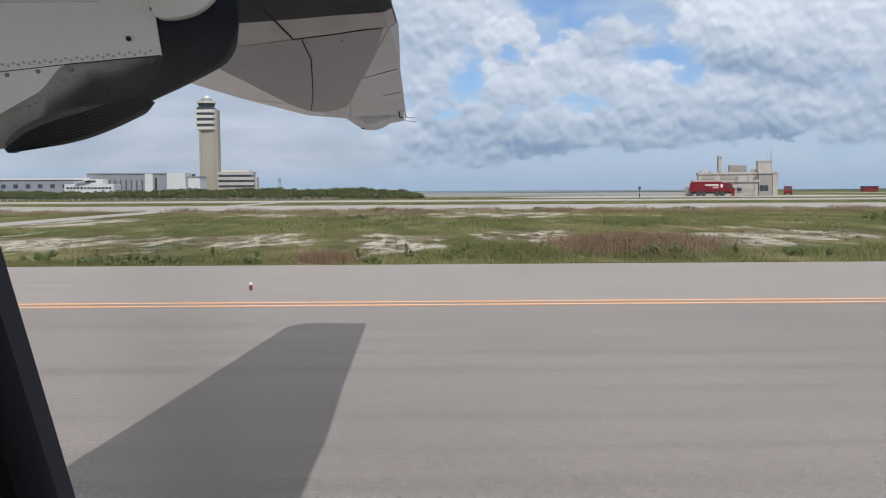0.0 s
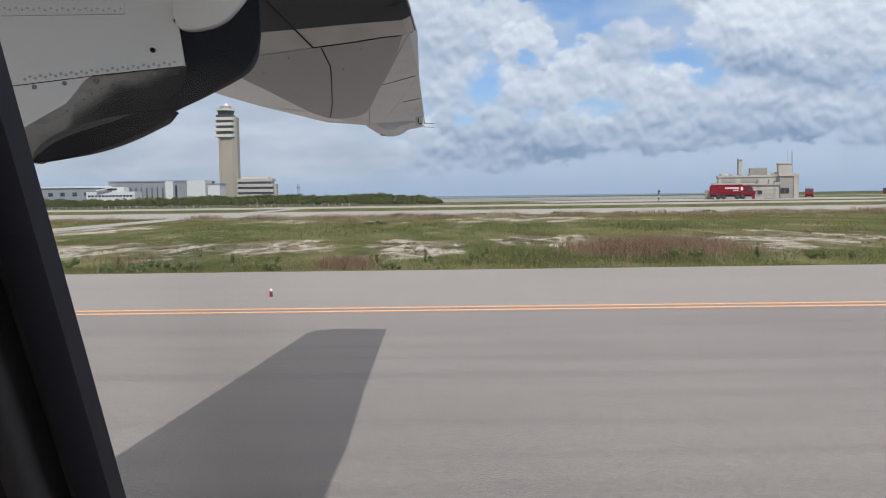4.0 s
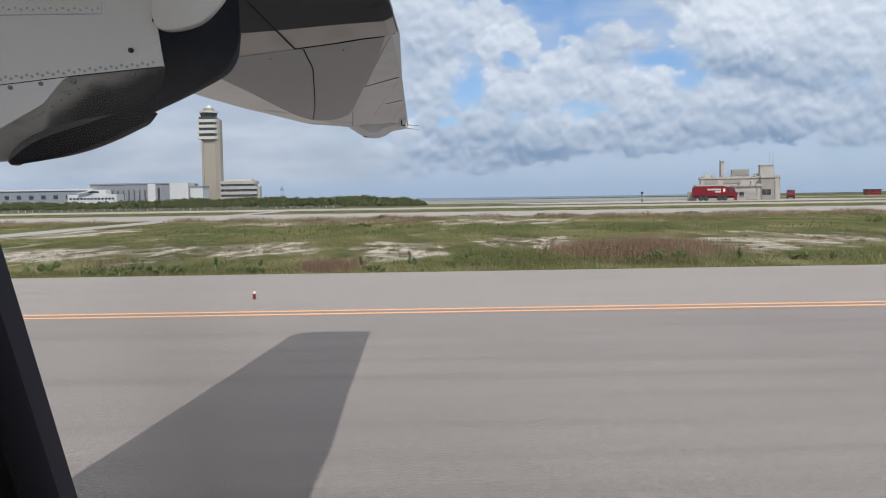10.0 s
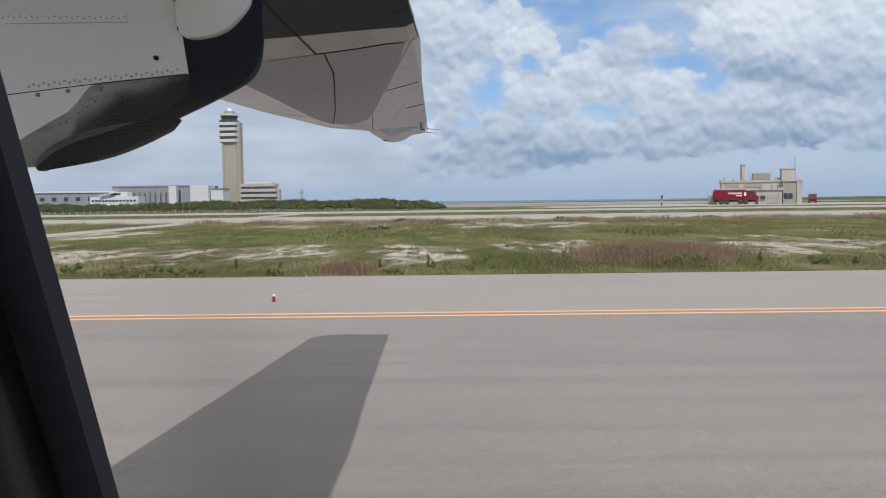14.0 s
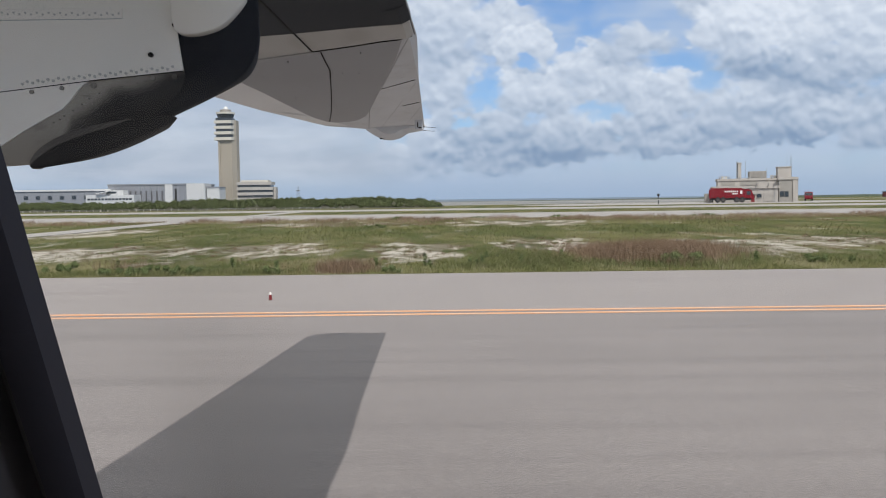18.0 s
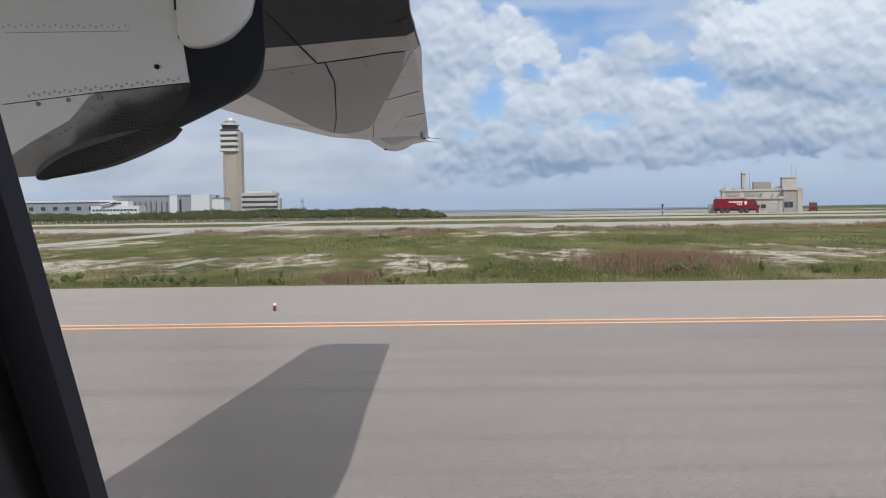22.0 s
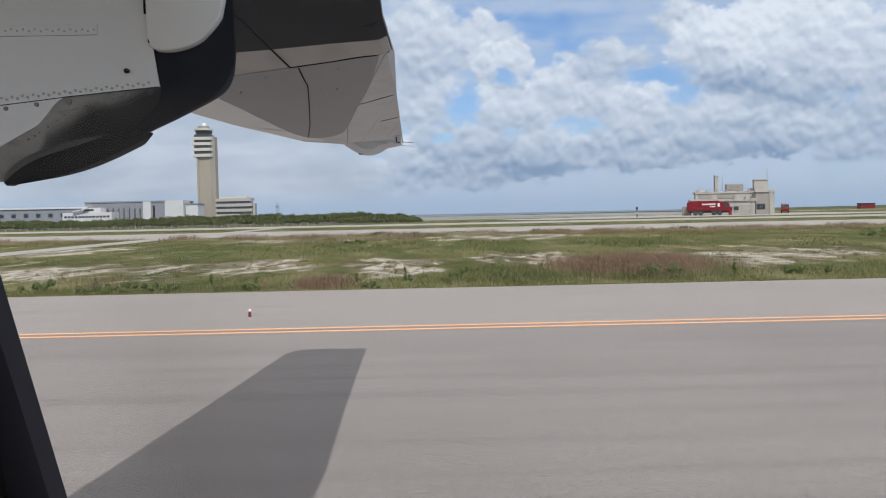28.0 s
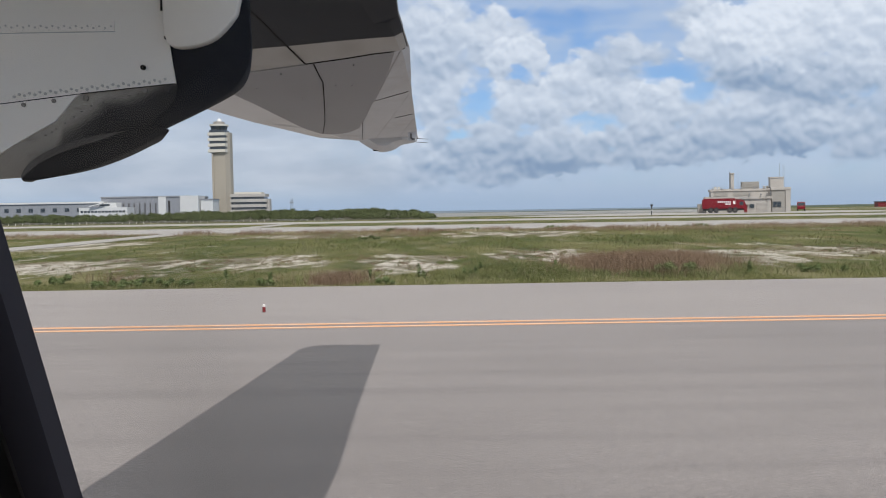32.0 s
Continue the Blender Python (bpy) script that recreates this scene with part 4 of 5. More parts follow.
part("cowling", loft([[(x, 3.22 + r * math.cos(a), 2.97 + r * math.sin(a)) for a in np.linspace(0, 2 * math.pi, 25)[:-1]] for x, r in ((-5.0, 0.26), (-4.8, 0.36), (-4.2, 0.43), (-1.9, 0.43), (-1.4, 0.38), (-1.05, 0.28))]), SKIN, nacelle,
     "white rounded engine cowling", True)
gear = part("landing_gear", tube((-2.6, 3.0, 0.4), (-2.5, 3.0, 2.6), 0.075, 0.09), STEEL, aircraft, "steel main gear leg")
for y in (2.75, 3.25):
    part("wheel", tube((-2.6, y - 0.11, 0.42), (-2.6, y + 0.11, 0.42), 0.42, 0.42, 32), RUBBER, gear, "black tyre")
part("nose_gear", tube((-6.5, -0.8, 0.0), (-6.4, -0.8, 1.2), 0.14, 0.09), STEEL, aircraft, "steel nose gear leg")

# ---------------------------------------------------------------- control tower and its offices
tower = thing("control_tower", "tall tan control tower with pale balconies and dark glazed cab", "control tower", pose(-215.5, 850, 0) @ Matrix.Diagonal((0.88, 1, 0.965, 1)))
part("shaft", prism([(-8.6, -7), (6.2, -8), (10.2, -3), (10.2, 8), (-8.6, 8)], GROUND_Z, 84), TOWER_TAN, tower, "tan clad shaft")
for a, b in ((-8.65, -6.6), (5.0, 6.4)):
    part("pilaster", box(a, b, -8.4, -7.2, 0, 63), TOWER_TAN, tower)
for z in (63.8, 69.6, 75.2, 80.6):
    band = part("balcony", prism([(-12.2, -9.5), (7.0, -10.5), (8.5, -6), (8.5, 4), (-12.2, 4)], z, z + 2.9), TOWER_PALE, tower, "pale balcony band")
    part("window_strip", prism([(-10.5, -8.8), (6.4, -9.6), (7.6, -6), (7.6, 4), (-10.5, 4)], z + 2.9, z + 5.4), DARK_GLASS, band, "dark window strip")
part("cab", loft([[(math.cos(a) * 8.4 - 2, math.sin(a) * 8.4, 86.4) for a in np.linspace(0, 2 * math.pi, 13)[:-1]],
                  [(math.cos(a) * 9.6 - 2, math.sin(a) * 9.6, 90.2) for a in np.linspace(0, 2 * math.pi, 13)[:-1]]]), DARK_GLASS, tower, "dark glazed cab")
part("cab_roof", prism([(math.cos(a) * 10.2 - 2, math.sin(a) * 10.2) for a in np.linspace(0, 2 * math.pi, 17)[:-1]], 90.2, 92.0), TOWER_PALE, tower, "pale roof slab")
part("roof_house", prism([(math.cos(a) * 6.0 - 2, math.sin(a) * 6.0) for a in np.linspace(0, 2 * math.pi, 17)[:-1]], 92.0, 94.8), CREAM_DARK, tower)
dome = bmesh.new()
bmesh.ops.create_icosphere(dome, subdivisions=3, radius=2.6, matrix=Matrix.Translation((-1.5, 0, 95.6)))
part("radome", dome, WHITE, tower, "small white radome", True)

offices = thing("office_building", "pale four-storey office block with ribbon windows beside the control tower", "building", pose(-190.5, 855, 0) @ Matrix.Diagonal((0.88, 1, 0.94, 1)))
for k, z in enumerate((4.0, 9.4, 14.8, 20.2)):
    x1 = 21 - (0.0 if k < 3 else 1.5)
    part("floor_band", box(-19.8, x1, -9, 9, z - 0.6, z + 2.4), CREAM, offices, "pale concrete floor band")
    part("window_strip", box(-18.8, x1 - 1.2, -8.2, 8.2, z - 3.0, z - 0.6), DARK_GLASS, offices, "dark ribbon window")
    for j in range(11):
        part("mullion", box(-18.4 + j * 3.5, -18.1 + j * 3.5, -8.4, -8.2, z - 2.9, z - 0.6), CREAM_DARK, offices)
part("basement", box(-19.0, 20, -8.5, 8.5, GROUND_Z, 1.4), WHITE_WALL, offices)
part("roof_rail", box(-15, 15, -7, 7, 22.6, 24.4), TOWER_PALE, offices)
part("side_tower", box(19.5, 23.0, -4, 6, GROUND_Z, 17.0), CREAM, offices)

# ---------------------------------------------------------------- hangars and terminal sheds
hangar = thing("hangar", "large grey clad aircraft hangar with dark vertical slots and white doors", "hangar", pose(-269, 800, 0))
part("wall", box(-45.3, 36, -1, 60, GROUND_Z, 18.4), HANGAR_GREY, hangar, "grey ribbed cladding")
part("roof", box(-45.8, 36.6, -1.6, 61, 18.4, 19.6), HANGAR_GREY, hangar)
for k in range(11):
    x = -39.5 + k * 4.9
    part("slot", box(x - 0.65, x + 0.65, -1.25, -0.9, 3.0, 13.2), GROOVE, hangar, "dark vertical slot")
part("white_pier", box(7.4, 14.4, -2.0, -0.9, GROUND_Z, 18.9), WHITE_WALL, hangar, "white painted pier")
part("slot", box(16.2, 18.0, -1.3, -0.9, 3.0, 15.0), SHADE_DARK, hangar)
door = part("door", box(27.6, 44.2, -3, 20, GROUND_Z, 19.4), WHITE_WALL, hangar, "white sliding hangar door block")
for k in range(8):
    part("rib", box(28.4 + k * 2.1, 28.7 + k * 2.1, -3.2, -3.0, 1.0, 17.5), WHITE_WALL, door)
part("annex", box(45.0, 56.5, 2, 24, GROUND_Z, 15.4), WHITE_WALL, hangar, "lower white annex")
part("annex_roof", box(44.8, 57.0, 1.4, 24.4, 15.4, 16.4), HANGAR_GREY, hangar)

shed = thing("terminal_building", "long low white service building with a row of square windows", "building", pose(-315, 770, 0))
part("wall", box(-8, 35, 0, 18, GROUND_Z, 9.6), WHITE_WALL, shed)
for k in range(13):
    part("window", box(-6.4 + k * 3.1, -4.2 + k * 3.1, -0.25, 0.1, 5.0, 6.7), DARK_GLASS, shed, "small dark window")
part("upper_floor", box(8, 24, 4, 16, 9.6, 13.8), WHITE_WALL, shed)
part("window_strip", box(9, 18, 3.7, 4.1, 11.0, 12.6), DARK_GLASS, shed)
part("canopy", loft([[(2, -3, 10.4), (14, -3, 12.8), (14, -3, 13.3), (2, -3, 10.9)], [(2, 3, 10.4), (14, 3, 12.8), (14, 3, 13.3), (2, 3, 10.9)]]), WHITE, shed, "slanting white canopy")
long_shed = thing("cargo_shed", "long pale grey cargo shed with a flat roof", "building", pose(-395, 790, 0))
part("wall", box(-20, 86, 0, 30, GROUND_Z, 13.6), HANGAR_GREY, long_shed, "pale grey sheet wall")
part("roof", box(-21, 87, -1, 31, 13.6, 15.2), WHITE_WALL, long_shed)
for k in range(9):
    part("window", box(-15 + k * 11, -11 + k * 11, -0.25, 0.1, 6.2, 9.6), DARK_GLASS, long_shed)
far_shed = thing("boat_shed", "white domed sheds with masts far beyond the trees", "building", pose(-452, 830, 0))
part("wall", box(-26, 14, 0, 20, GROUND_Z, 8.5), WHITE_WALL, far_shed)
part("tower", box(-6, -1, 4, 9, 8.5, 17), WHITE, far_shed)
part("balcony", box(-8, 1, 3, 10, 12.0, 13.2), WHITE, far_shed)
for x, h in ((-16, 22), (8, 19)):
    part("mast", tube((x, 5, 8.5), (x, 5, h), 0.35, 0.2, 8), STEEL, far_shed)
pylon = thing("lattice_pylon", "thin grey lattice mast behind the offices", "mast", pose(-157, 900, 0))
for x in (-1.6, 1.6):
    part("leg", tube((x, 0, GROUND_Z), (x * 0.5, 0, 17), 0.28, 0.2, 6), STEEL, pylon)
for k in range(5):
    part("brace", tube((-1.5 + k * 0.12, 0, 2 + k * 3), (1.5 - k * 0.12, 0, 4.6 + k * 3), 0.16, 0.16, 6), STEEL, pylon)
part("platform", box(-2.2, 2.2, -1.5, 1.5, 12.6, 13.4), STEEL, pylon)

# ---------------------------------------------------------------- fire station
station = thing("fire_station", "cream concrete fire station with a stack and stepped roofs", "fire station", pose(84.3, 279.5, 0, 0, 0, -14) @ Matrix.Diagonal((0.80, 1, 1, 1)))
low = part("low_wing", box(0, 24.4, 0, 12, GROUND_Z, 4.3, 0.05), CREAM, station, "cream single-storey wing")
part("parapet", box(-0.5, 24.9, -0.5, 12.4, 4.3, 5.1, 0.05), CREAM, low)
for x0, x1, z0, z1 in ((16.4, 18.2, 1.4, 2.6),):
    win = part("window", box(x0, x1, -0.12, 0.05, z0, z1), DARK_GLASS, low, "dark window")
    part("sill", box(x0 - 0.1, x1 + 0.1, -0.22, 0.0, z0 - 0.14, z0), CREAM, win)
part("door", box(14.4, 15.6, -0.12, 0.05, 0, 2.3), DARK_RED, low, "red steel door")
part("downpipe", tube((23.0, -0.16, 0), (23.0, -0.16, 4.3), 0.08), STEEL, low)
part("lean_to", box(-3.2, -0.4, 3, 7, GROUND_Z, 2.9, 0.05), CREAM_DARK, station, "low grey lean-to")
mid = part("upper_floor", box(2.0, 26.0, 4.2, 14.5, 4.3, 6.9, 0.05), CREAM, station, "cream upper storey")
part("parapet", box(1.6, 26.4, 3.9, 14.9, 6.9, 7.6, 0.05), CREAM, mid)
# proud panels in darker render, painting the shade of shallow recesses
part("recess", box(3.2, 8.6, 4.0, 4.25, 5.3, 6.5), CREAM_DARK, mid)
part("recess", box(10.6, 17.5, 4.0, 4.25, 5.4, 6.5), CREAM_DARK, mid)
vent = part("vent_house", box(14.3, 20.8, 6, 12, 7.6, 9.9, 0.06), CREAM_DARK, station, "cream rooftop plant room")
for k in range(6):
    part("louvre", box(15.0 + k * 0.9, 15.6 + k * 0.9, 5.88, 6.0, 8.0, 9.2), CREAM_DARK, vent)
stack = part("stack", box(9.9, 11.2, 6.4, 7.7, 7.6, 12.5, 0.04), CREAM, station, "tall pale stack")
part("stack_cap", box(9.7, 11.4, 6.2, 7.9, 12.5, 12.8), CREAM, stack)
part("stack_flue", tube((9.6, 7.2, 7.6), (9.6, 7.2, 13.1), 0.22), STEEL, stack)
block = part("engine_bay", box(25.0, 31.6, 2.5, 16, GROUND_Z, 7.0, 0.05), CREAM_DARK, station, "grey engine bay block")
part("parapet", box(24.7, 32.2, 2.1, 16.4, 7.0, 7.8, 0.05), CREAM, block)
for x0 in (25.4, 27.1):
    part("window", box(x0, x0 + 1.5, 2.36, 2.55, 1.6, 3.3), DARK_GLASS, block, "dark window")
for y0 in (3.0, 7.2, 11.4, 15.4):
    part("column", box(31.6, 32.2, y0, y0 + 0.6, GROUND_Z, 7.0), CREAM, block, "cream column")
# bays are not open: dark slabs paint the shade inside them
for y0 in (3.7, 7.9, 12.1):
    part("bay_opening", box(31.5, 31.7, y0, y0 + 3.4, 0.0, 4.8), SHADE_DARK, block, "dark slab painted for the shaded engine bay")
part("corner_pier", box(30.2, 31.6, 2.2, 2.5, GROUND_Z, 7.0), CREAM, block)
hose = part("hose_tower", box(24.9, 29.9, 5, 10, 7.8, 10.9, 0.05), CREAM, station, "cream stair tower")
part("coping", box(24.7, 30.1, 4.8, 10.2, 10.9, 11.2), CREAM, hose)
for x, y, h in ((28.6, 7, 14.6), (30.3, 9, 14.2), (31.2, 12, 14.0), (12.9, 8, 12.4), (3.4, 6, 9.0), (20.8, 6.5, 9.9)):
    part("aerial", tube((x, y, 7.0), (x, y, h + 1.0), 0.09, 0.06, 6), STEEL, station, "thin roof aerial")
for k in range(14):
    part("roof_rail_post", tube((2.0 + k * 1.84, 4.0, 7.6), (2.0 + k * 1.84, 4.0, 8.35), 0.03, 0.03, 6), STEEL, station)
part("roof_rail", tube((2.0, 4.0, 8.35), (26.0, 4.0, 8.35), 0.03, 0.03, 6), STEEL, station, "thin steel roof rail")
part("roller_shutter", box(19.0, 23.2, -0.1, 0.04, 0.05, 2.9), CREAM_DARK, low, "pale roller shutter")
for k in range(7):
    part("shutter_slat", box(19.05, 23.15, -0.14, -0.1, 0.2 + k * 0.38, 0.45 + k * 0.38), CREAM, low)
for x in (3.6, 4.9, 22.4, 23.6):
    part("air_unit", box(x, x + 0.9, 7.0, 7.8, 7.6, 8.5, 0.04), TOWER_PALE, station, "small rooftop air unit")
part("ladder_rail", tube((24.6, 2.2, 0.2), (24.6, 2.2, 8.4), 0.04, 0.04, 6), STEEL, station)
part("awning", box(14.0, 16.2, -0.9, 0.0, 2.5, 2.62), CREAM_DARK, low)
for x in (2.4, 6.0, 10.0, 13.4, 18.5, 22.2):
    part("roof_lamp", box(x, x + 0.5, 3.7, 4.0, 7.6, 8.1), STEEL, station)
for x in (16.0, 20.4, 22.6):
    part("floodlight", tube((x, -0.7, 4.9), (x + 0.3, -0.9, 5.9), 0.18, 0.3, 8), STEEL, station)

# ---------------------------------------------------------------- fire engines


def fire_engine(m):
    ob = thing("fire_engine", "long red eight-wheeled fire engine with white lettering by the station", "fire engine", m)
    body = part("body", loft([[(-6.6, y, z) for y, z in s] for s in ([(-1.45, 1.25), (1.45, 1.25), (1.45, 3.5), (-1.45, 3.5)],)] +
                             [[(x, y * w, z0 if z < 1 else z * h) for y, z in ((-1.5, 0.8), (1.5, 0.8), (1.5, 3.55), (-1.5, 3.55))]
                              for x, w, h, z0 in ((-6.4, 1.0, 1.0, 1.2), (3.0, 1.0, 1.0, 1.2), (5.2, 1.0, 0.985, 1.15), (6.4, 0.98, 0.93, 1.1))]), RED, ob, "glossy red body")
    part("cab", loft([[(x, y * w, z0 if z < 1 else z * h) for y, z in ((-1.5, 0.8), (1.5, 0.8), (1.5, 3.3), (-1.5, 3.3))] for x, w, h, z0 in ((6.4, 0.98, 1.0, 0.8), (7.0, 0.96, 0.62, 0.85), (7.2, 0.94, 0.50, 0.9))]), RED, ob)
    part("windscreen", loft([[(6.46, y, 3.2), (6.46, -y, 3.2), (6.94, -y, 2.15), (6.94, y, 2.15)] for y in (1.25,)] + [[(6.52, 1.25, 3.22), (6.52, -1.25, 3.22), (7.0, -1.25, 2.15), (7.0, 1.25, 2.15)]]), DARK_GLASS, ob, "dark windscreen")
    part("side_window", box(5.0, 6.2, -1.53, -1.40, 2.0, 2.95, 0.03), DARK_GLASS, ob, "dark cab window")
    part("roof_monitor", tube((4.8, 0, 3.55), (6.6, 0, 4.05), 0.16, 0.11, 12), STEEL, ob, "roof water cannon")
    part("roof_rail", box(-6.2, 3.6, -1.4, -1.25, 3.55, 3.85), RED, ob)
    part("skirt", box(-6.3, 6.5, -1.2, 1.2, 0.65, 1.2), SHADE_DARK, ob, "dark chassis")
    for k in range(4):
        part("locker", box(-5.6 + k * 2.2, -3.7 + k * 2.2, -1.545, -1.45, 1.5, 2.35, 0.02), RED, ob, "roller locker")
    for k in range(7):
        part("letter_bar", box(-1.8 + k * 0.62, -1.38 + k * 0.62, -1.56, -1.50, 2.72, 3.16), WHITE, ob, "white painted letter")
    for k in range(3):
        part("letter_bar", box(0.6 + k * 0.62, 1.02 + k * 0.62, -1.56, -1.50, 2.15, 2.52), WHITE, ob, "white painted letter")
    part("letter_bar", box(3.0, 3.7, -1.56, -1.50, 2.3, 3.16), WHITE, ob, "white painted figure")
    for x in (-3.9, -2.2, 2.0, 3.7):
        for y in (-1.28, 1.28):
            wheel = part("wheel", tube((x, y - 0.24, 0.76), (x, y + 0.24, 0.76), 0.76, 0.76, 24), RUBBER, ob, "black tyre")
            part("rim", tube((x, y - 0.26, 0.76), (x, y + 0.26, 0.76), 0.32, 0.32, 16), BOLT, wheel, "dull steel rim")
    return ob


fire_engine(pose(87.0, 271.2, -0.012, 0, 0, -14) @ Matrix.Diagonal((0.95, 1, 1.17, 1)))
second = fire_engine(pose(126.4, 308.0, -0.012, 0, 0, -112) @ Matrix.Scale(0.88, 4))
second["label"] = "red airport fire engine seen end-on beside the engine bays"

# ---------------------------------------------------------------- signs, masts and far things
sign = thing("taxiway_sign", "yellow taxiway direction sign lettered T2 and T1 in the grass", "sign", pose(127.4, 66, GROUND_Z))
part("cabinet", box(-1.75, 1.75, -0.12, 0.12, 0.16, 0.86, 0.02), YELLOW, sign, "yellow sign cabinet")
for x in (-1.3, 0, 1.3):
    part("leg", tube((x, 0, 0), (x, 0, 0.18), 0.04), STEEL, sign)
part("divider", box(0.02, 0.07, -0.135, -0.12, 0.2, 0.82), BLACK, sign)


def sign_text(body, x):
    curve = bpy.data.curves.new("sign_letters", "FONT")
    curve.body, curve.size, curve.extrude, curve.align_x = body, 0.62, 0.005, "CENTER"
    ob = new("sign_letters", curve)
    ob.parent = sign
    ob.matrix_basis = pose(x, -0.132, 0.29, 90, 0, 0)
    ob.data.materials.append(BLACK)
    return ob


def sign_arrow(x, turn):
    bm = bmesh.new()
    v = [bm.verts.new((a, 0, b)) for a, b in ((-0.04, -0.24), (0.04, -0.24), (0.04, 0.02), (0.15, 0.02), (0, 0.24), (-0.15, 0.02), (-0.04, 0.02))]
    bm.faces.new(v)
    made = bmesh.ops.extrude_face_region(bm, geom=bm.faces[:])["geom"]
    bmesh.ops.translate(bm, vec=(0, 0.012, 0), verts=[g for g in made if isinstance(g, bmesh.types.BMVert)])
    bmesh.ops.transform(bm, matrix=pose(x, -0.134, 0.51, 0, turn, 0), verts=bm.verts)
    part("arrow", bm, BLACK, sign, "black arrow")


sign_text("T2", -0.62), sign_text("T1", 1.15), sign_arrow(-1.38, -45), sign_arrow(0.40, 0)

mast = thing("antenna_mast", "red and white banded lattice antenna mast", "mast", pose(343, 500, GROUND_Z))
for k in range(7):
    mat = (RED, WHITE)[k % 2]
    for x in (-0.8, 0.8):
        part("leg", tube((x, 0, k * 2.0), (x, 0, k * 2.0 + 2.0), 0.12, 0.12, 6), mat, mast)
    part("brace", tube((-0.8, 0, k * 2.0), (0.8, 0, k * 2.0 + 2.0), 0.08, 0.08, 6), mat, mast)
for z in (3.2, 7.4, 12.0):
    part("platform", box(-1.8, 1.8, -1.2, 1.2, z, z + 0.9), RED, mast, "red platform")
hut = thing("equipment_hut", "red and white chequered equipment hut on the turf", "hut", pose(322, 505, GROUND_Z))
for i in range(4):
    for k in range(2):
        part("panel", box(-5 + i * 2.5, -2.5 + i * 2.5, -2.5, 2.5, k * 2.2, k * 2.2 + 2.2), (RED, WHITE)[(i + k) % 2], hut)
red_shed = thing("red_shed", "small dull red shed far across the turf", "shed", pose(284, 560, GROUND_Z))
part("wall", box(-4.6, 4.6, 0, 5, 0, 3.0), DARK_RED, red_shed)
part("roof", box(-4.9, 4.9, -0.3, 5.3, 3.0, 3.5), SHADE_DARK, red_shed)
red_van = thing("parked_truck", "dark parked truck far across the turf", "truck", pose(306, 566, GROUND_Z))
part("body", box(-2.8, 1.2, -1.1, 1.1, 0.7, 3.2, 0.06), CREAM_DARK, red_van)
part("cab", box(1.3, 3.0, -1.0, 1.0, 0.7, 2.6, 0.1), WHITE, red_van)
for x in (-1.8, 2.1):
    part("wheel", tube((x, -1.1, 0.5), (x, 1.1, 0.5), 0.5, 0.5, 16), RUBBER, red_van)
wind_pole = thing("warning_post", "dark striped post on a stand beside the runway", "post", pose(61.6, 258, -0.015))
part("pole", tube((0, 0, 0), (0, 0, 2.8), 0.16, 0.12, 10), BLACK, wind_pole)
part("box", box(-0.3, 0.3, -0.3, 0.3, 2.4, 3.0), SHADE_DARK, wind_pole)
part("band", tube((0, 0, 1.1), (0, 0, 1.5), 0.18, 0.18, 10), WHITE, wind_pole)

# low far shore and islet


def ridge(name, points, depth, mat, label, category):
    """Low land whose skyline runs through (x, y, height)."""
    rng = np.random.default_rng(len(points))
    rings = []
    for (xa, ya, ha), (xb, yb, hb) in zip(points, points[1:]):
        n = 14
        for k in range(n):
            f = k / n
            h = ha + (hb - ha) * f
            h *= 0.86 + 0.28 * rng.random()
            rings.append(((xa + (xb - xa) * f), ya + (yb - ya) * f, h))
    return tagged(part(name, loft([[(x, y - depth, -1.0), (x, y - depth * 0.6, h * 0.6 - 0.4), (x, y, h), (x, y + depth, -1.0)] for x, y, h in rings]), mat), label, category, kind="structure")


ridge("backdrop_islet", [(-700, 4000, 1), (-560, 4000, 10), (-420, 4000, 15), (-330, 4000, 13), (-200, 4000, 5), (-120, 4000, 1)], 60, ISLE_GREEN, "hazy wooded islet on the sea horizon", "island")
ridge("backdrop_shore", [(170, 690, 0.2), (230, 690, 1.2), (400, 690, 2.0), (700, 690, 2.0), (1100, 690, 2.2)], 14, ISLE_GREEN, "low dark green shore scrub", "shore")
ridge("backdrop_reef", [(-20, 700, 0.05), (40, 700, 0.2), (150, 700, 0.6), (260, 700, 1.0)], 10, ISLE_GREEN, "low dark reef line", "shore")

# ---------------------------------------------------------------- plants
def on_sand(x, y):
    out = np.zeros(len(x), bool)
    for cx, cy, rx, ry in SANDS:
        out |= ((x - cx) / rx) ** 2 + ((y - cy) / ry) ** 2 < 1
    return out


